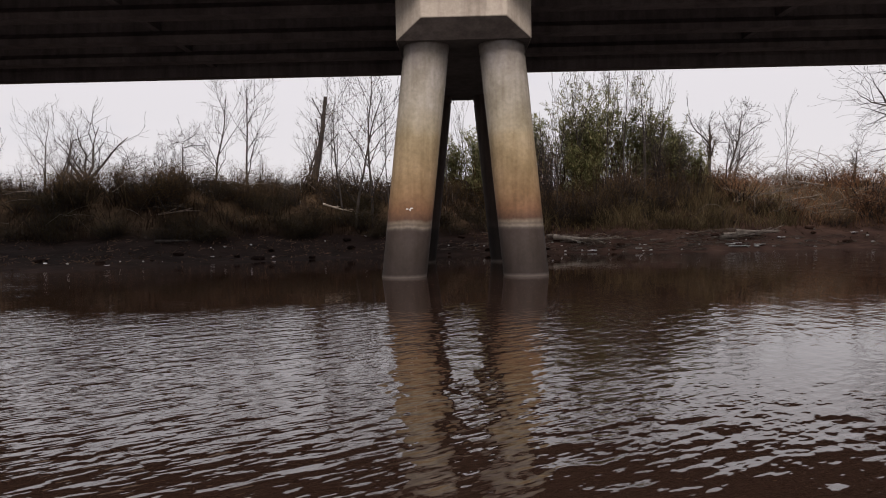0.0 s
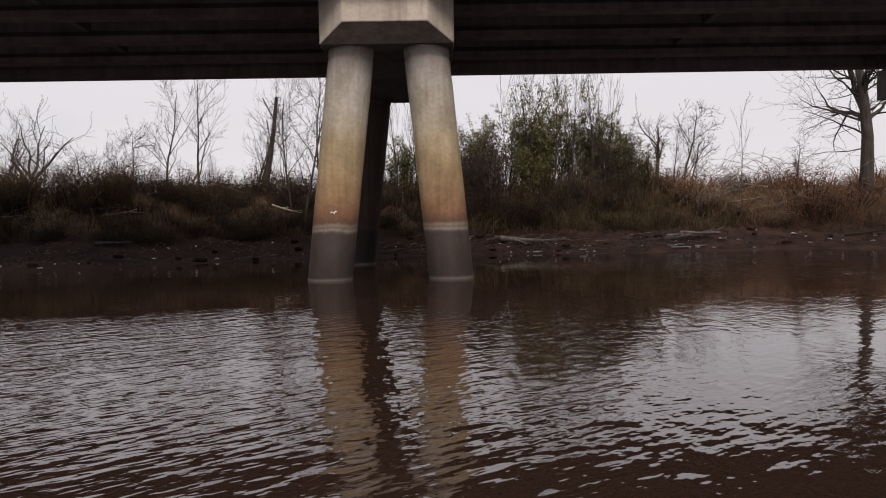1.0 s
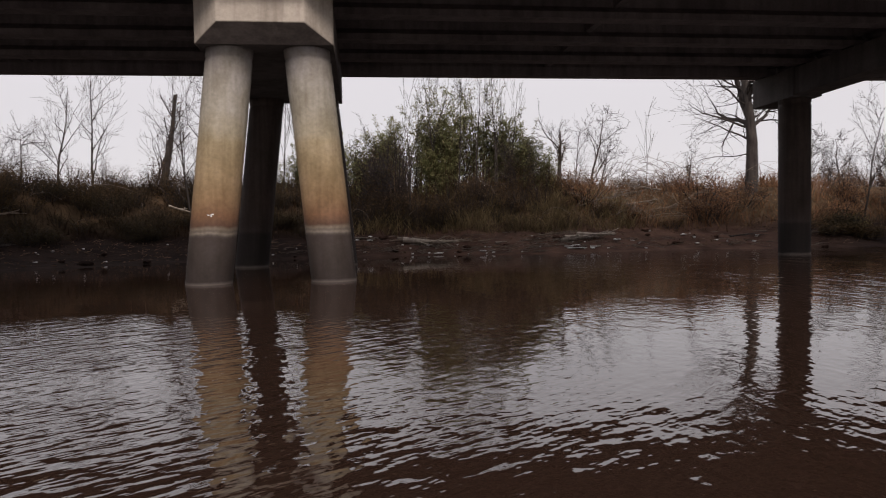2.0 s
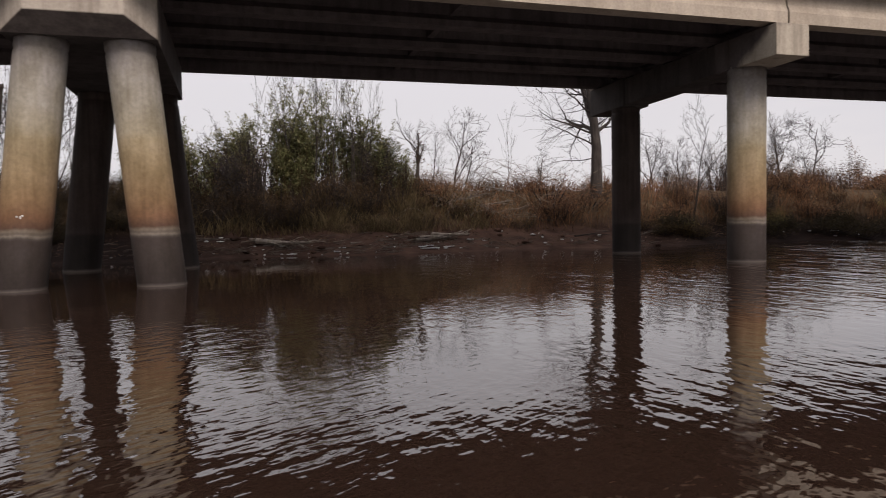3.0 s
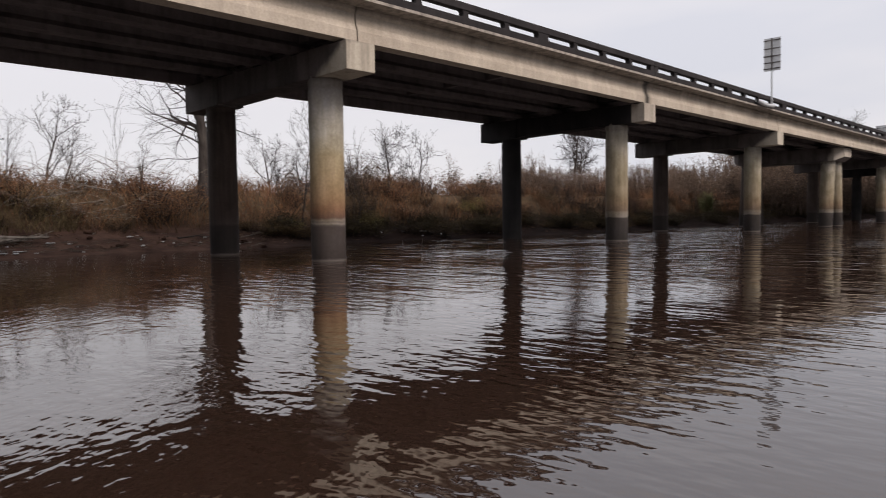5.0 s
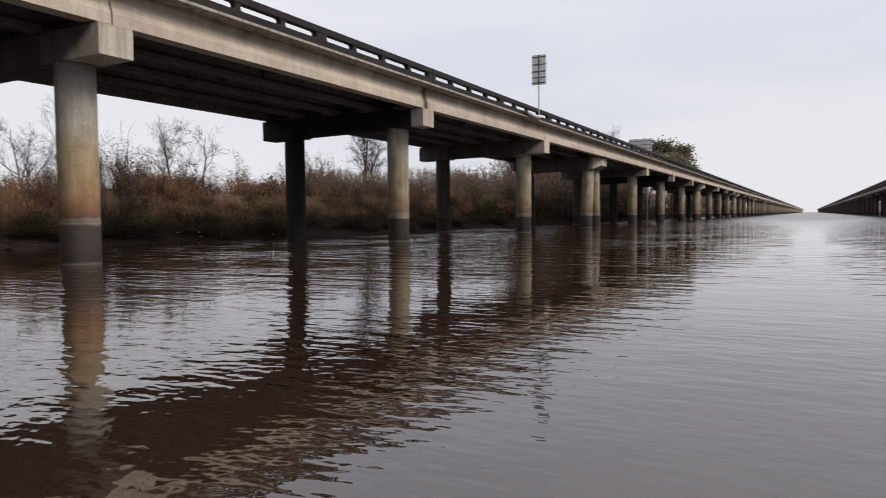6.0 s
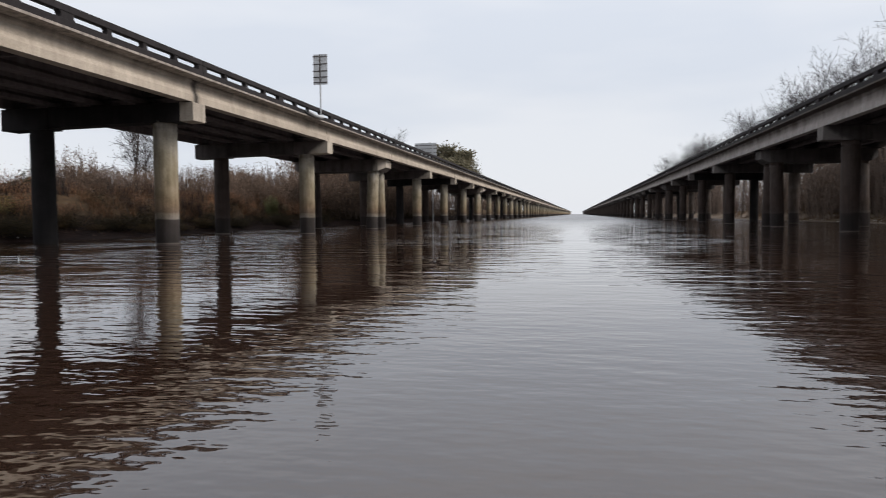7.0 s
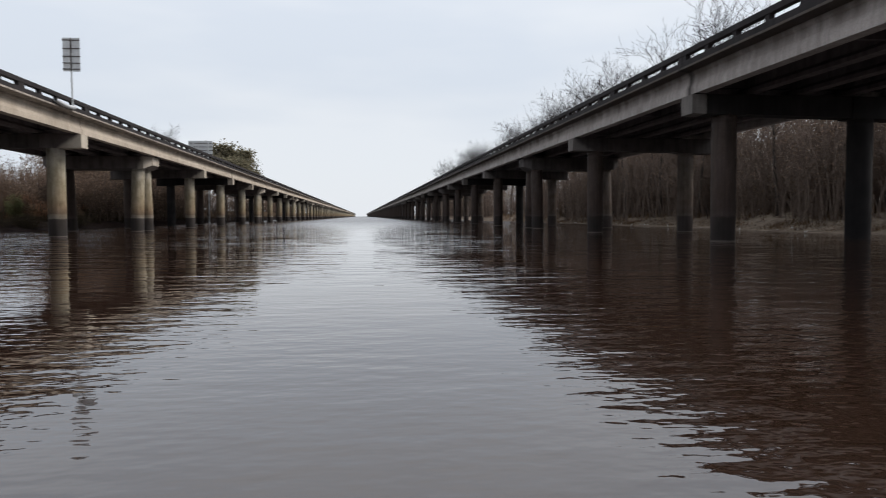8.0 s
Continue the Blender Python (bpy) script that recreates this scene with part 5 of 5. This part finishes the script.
near_bank()
snag()
evergreen()
far_bank()
mud_litter()
wrack()
dead_stalks()
reeds("dead_weeds", -40, 3, 3.6, 10.5, 15000, 0.95, M_WEED, "dark dead weeds on the bank", 3)
reeds("reeds", -40, 8, 4.5, 10.5, 1800, 1.2, M_REED, "scattered straw coloured stalks on the bank", 13)
reeds("reeds", 3, 100, 3.2, 10.5, 10500, 1.05, M_REED, "dead straw coloured grass and reeds on the bank", 14)
reeds("reeds", 1, 17, 3.6, 6.5, 7000, 1.25, M_STRAW, "tall olive straw at the foot of the cane", 15)
reeds("bracken", 14, 100, 4.0, 12, 20000, 1.3, M_RUST, "rust brown dead bracken stalks", 4)
reeds("reeds", 20, 200, 2.0, 9, 12000, 1.0, M_REED, "dry grass along the far wooded bank", 6, -1)
reeds("reeds", 24, 180, 0.3, 2.2, 12000, 0.5, M_REED, "pale dead grass at the foot of the wooded bank", 16, -1)


# ---- sign on the railing ----
def road_sign():
    """The back of a roadside sign: plate, cross stiffeners, post and curved bracket."""
    sign = empty("road_sign")
    tagged(sign, "back of a tall grey metal road sign on a post", "road sign")
    part("plate", box(bmesh.new(), 0.045, 0.06, -0.55, 0.55, 1.75, 4.0), M_METAL, sign, "plain grey sign plate")
    part("post", box(bmesh.new(), -0.045, 0.045, -0.045, 0.045, -0.75, 3.95), M_METAL, sign)
    bar = part("stiffener", box(bmesh.new(), 0.0, 0.044, -0.56, 0.56, -0.03, 0.03), M_GRIME_SHADE, sign)
    part("mullion", box(bmesh.new(), -0.052, -0.046, -0.05, 0.05, 1.78, 3.97), M_GRIME_SHADE, sign, "dark clamp strip up the back of the plate")
    bar.location.z = 1.91
    for z in (2.31, 2.76, 3.28, 3.84):
        o = bar.copy()
        scene.collection.objects.link(o)
        o.location.z = z
    lines = [[(Vector((-3.0 + 3.0 * f, -0.14 - 0.06 * math.sin(f * 3.14), -0.62 - 0.16 * math.sin(f * 2.9))), 0.13) for f in (0, 0.12, 0.3, 0.5, 0.7, 0.88, 1.0)]]
    v, f = tubes(lines, 8)
    raw("bracket", v, f, M_METAL, sign, "curved grey bracket below the post", smooth=True)
    sign.matrix_basis = pose(55.7, Y_NEAR - RAIL_Y - 0.20, 9.45)


def guide_sign():
    """The back of a large guide sign standing on the bank beside the far lane."""
    sign = empty("guide_sign")
    tagged(sign, "grey metal back of a large guide sign on two tall posts", "road sign")
    part("plate", box(bmesh.new(), 0.10, 0.13, -2.5, 2.5, 14.4, 17.7), M_METAL, sign, "plain grey sign plate")
    for z in (14.8, 15.6, 16.4, 17.2):
        part("stiffener", box(bmesh.new(), 0.02, 0.098, -2.5, 2.5, z - 0.06, z + 0.06), M_GRIME_SHADE, sign)
    for y in (-1.6, 1.6):
        part("post", box(bmesh.new(), -0.15, 0.018, y - 0.1, y + 0.1, -0.6, 17.4), M_METAL, sign)
    sign.matrix_basis = pose(161.5, 31.2, 0)


# ---- drift on the mud ----
def branch(seed, length, girth, twigs, label, name="fallen_branch", material=None, flat=0.3, bend=0.1):
    rnd = random.Random(seed)
    out = {}
    spec = dict(kids=(twigs, 2), first=0.2, stem=1.0, wobble=bend, up=0.0, spread=0.6, thin=0.012)
    grow(rnd, Vector((0, 0, 0)), Vector((1, 0, 0.02)).normalized(), length, girth, 0, spec, out)
    v, f = tubes([[(Vector((p.x, p.y, p.z * flat)), r) for p, r in line] for lv in out.values() for line in lv], 7)
    ob = raw(name, v, f, material or M_DEADWOOD, smooth=True)
    return tagged(ob, label, "driftwood", "driftwood on the mud")


def lay(ob, x, y, turn, rise=0.0, size=1.0, lift=0.05):
    ob.matrix_basis = Matrix.Translation((x, y, ground_z(x, y) + lift)) @ Euler((0, -radians(rise), radians(turn))).to_matrix().to_4x4() @ Matrix.Diagonal((size, size, size, 1))
    return ob


def drift():
    lay(branch(60, 2.7, 0.15, 4, "pale driftwood log lying on the mud", material=M_PALEWOOD), 12.3, 33.7, 2, 3, lift=0.12)
    lay(branch(58, 2.0, 0.12, 3, "bleached driftwood log across another on the mud", material=M_PALEWOOD), 13.0, 33.9, -5, -2, lift=0.26)
    lay(branch(57, 2.4, 0.11, 4, "grey driftwood log at the foot of the heap"), 12.0, 33.3, 5, 2, lift=0.08)
    lay(branch(61, 3.2, 0.14, 6, "forked fallen trunk sloping down the mud", material=M_PALEWOOD), 4.3, 34.2, -15, -8, lift=0.26)
    lay(branch(56, 2.6, 0.10, 5, "forked fallen branch on the mud"), 4.0, 34.5, -8, -4, lift=0.2)
    lay(branch(62, 2.2, 0.07, 3, "short bleached branch at the waterline"), 8.7, 33.2, 10, 1)
    lay(branch(63, 2.0, 0.06, 3, "pale broken branch leaning on the bank", material=M_PALEWOOD), -7.4, 36.6, -12, -22, lift=0.9)
    lay(branch(59, 0.9, 0.06, 2, "bleached broken limb on the bank", material=M_PALEWOOD), -7.3, 38.4, -20, -40, lift=0.9)
    lay(branch(64, 2.4, 0.05, 5, "pale fallen sapling leaning down the bank", material=M_PALEWOOD), 16.4, 38.2, -30, -36, lift=0.7)
    lay(branch(65, 3.0, 0.06, 6, "tangled dry branches on the bank top"), 17.0, 37.9, 15, 6, lift=0.4)
    lay(branch(66, 2.6, 0.06, 5, "tangled dry branches on the bank top"), 19.5, 38.4, 150, 10, lift=0.4)
    lay(branch(67, 1.6, 0.09, 2, "dark drowned log on the mud", material=M_BARK), -13.5, 30.0, 20, 0)
    lay(branch(68, 1.4, 0.06, 2, "dark stick lying in the mud", material=M_BARK), 0.6, 33.2, 160, 0)
    lay(branch(69, 2.0, 0.05, 3, "thin branch lying in the mud", material=M_BARK), 21.0, 33.6, 12, 2)
    # a heap of dead branches half way up the bank
    for n, (x, y, turn, rise, size, lift) in enumerate(((14.2, 37.0, 20, 14, 0.8, 0.4), (16.0, 36.8, 165, 18, 0.9, 0.4), (17.6, 37.1, 8, 10, 0.8, 0.5), (18.4, 36.7, 140, 30, 0.8, 0.4), (19.6, 37.2, 30, 16, 0.9, 0.4), (16.8, 36.6, 60, 26, 0.7, 0.3), (15.0, 37.2, -15, 8, 0.9, 0.5))):
        pale = n % 3 == 0
        lay(branch(100 + n, 2.7, 0.024, 9, "bleached dead branch in a tangle on the bank" if pale else "brown dead branch in a tangle on the bank", material=M_DEADWOOD if pale else M_GREYWOOD, bend=0.14), x, y, turn, rise, size, lift)
    # sticks heaped along the wrack line
    for n, (x, y, turn) in enumerate(((3.6, 34.3, 12), (4.6, 34.0, -8), (5.6, 33.9, -25), (2.9, 34.6, 170), (10.8, 33.8, -6), (12.2, 33.5, 14), (13.0, 33.7, 172), (11.6, 33.3, 4), (7.9, 33.5, 20), (-15.6, 33.6, 8), (-14.8, 33.2, -12), (24.4, 33.3, 10))):
        lay(branch(120 + n, 1.9, 0.04, 5, "weathered stick on the wrack line", material=M_DEADWOOD if n % 2 else M_GREYWOOD, bend=0.12), x, y, turn, 4, 1.0, 0.06)
    rnd = random.Random(70)
    # the pale boards and bottles by the log
    for n, (x, y, w, turn) in enumerate(((12.4, 32.0, 0.95, 4), (13.4, 32.2, 0.5, -12), (12.5, 32.5, 0.5, 30), (12.1, 32.3, 0.4, -4), (5.8, 32.3, 0.4, 10), (7.9, 32.1, 0.3, -20))):
        ob = part("board", box(bmesh.new(), -w / 2, w / 2, -0.07, 0.07, 0, 0.035, 0.004), M_LITTER)
        tagged(ob, "small pale board washed up on the mud", "board", "litter on the mud")
        ob.matrix_basis = pose(x, y, max(ground_z(x, y), 0.0) + 0.02, 0, 0, turn)
    kinds = [part("litter", scrap(80 + k, *dims), M_LITTER) for k, dims in enumerate(((0.26, 0.12, 0.09), (0.14, 0.12, 0.10), (0.34, 0.20, 0.05)))]
    for k in kinds:
        tagged(k, "crumpled white plastic litter on the mud", "litter", "litter on the mud")
    spots = [(x, 0.35) for x in (4.6, 5.4, 5.9, 6.6, 7.2, 8.0, 8.3, 9.6, 12.8, 16.0)] + [(rnd.uniform(-16, 24), rnd.uniform(0.4, 3.2)) for _ in range(60)] + [(rnd.uniform(33, 46), rnd.uniform(0.6, 1.8)) for _ in range(10)]
    for n, (x, d) in enumerate(spots):
        y = mud_a(x) + d * (1 + 0.6 * (x < -4))
        m = Matrix.Translation((x, y, ground_z(x, y))) @ Matrix.Rotation(rnd.uniform(0, 6.28), 4, "Z") @ Matrix.Diagonal((*([rnd.uniform(0.5, 1.1)] * 3), 1))
        if n < 3:
            kinds[n].matrix_basis = m
        else:
            copy_thing(kinds[n % 3], m)
    clods = [tagged(part("mud_clod", scrap(90 + k, 0.7, 0.5, 0.34), M_GROUND), "dark lump of mud and roots", "mud clod", "lumps on the mud") for k in range(2)]
    for n in range(34):
        x, d = rnd.uniform(-17, 26), rnd.uniform(0.2, 4.5)
        y = mud_a(x) + d
        m = Matrix.Translation((x, y, ground_z(x, y) - 0.03)) @ Matrix.Rotation(rnd.uniform(0, 6.28), 4, "Z") @ Matrix.Diagonal((*([rnd.uniform(0.4, 1.3)] * 3), 1))
        if n < 2:
            clods[n].matrix_basis = m
        else:
            copy_thing(clods[n % 2], m)
    # pale rubble and litter along the wooded bank
    for n in range(70):
        x, d = rnd.uniform(40, 130), rnd.uniform(0.1, 1.0)
        y = shore_b(x) - d
        m = Matrix.Translation((x, y, ground_z(x, y))) @ Matrix.Rotation(rnd.uniform(0, 6.28), 4, "Z") @ Matrix.Diagonal((*([rnd.uniform(0.5, 1.3)] * 3), 1))
        copy_thing(kinds[n % 3], m)


road_sign()
guide_sign()
drift()
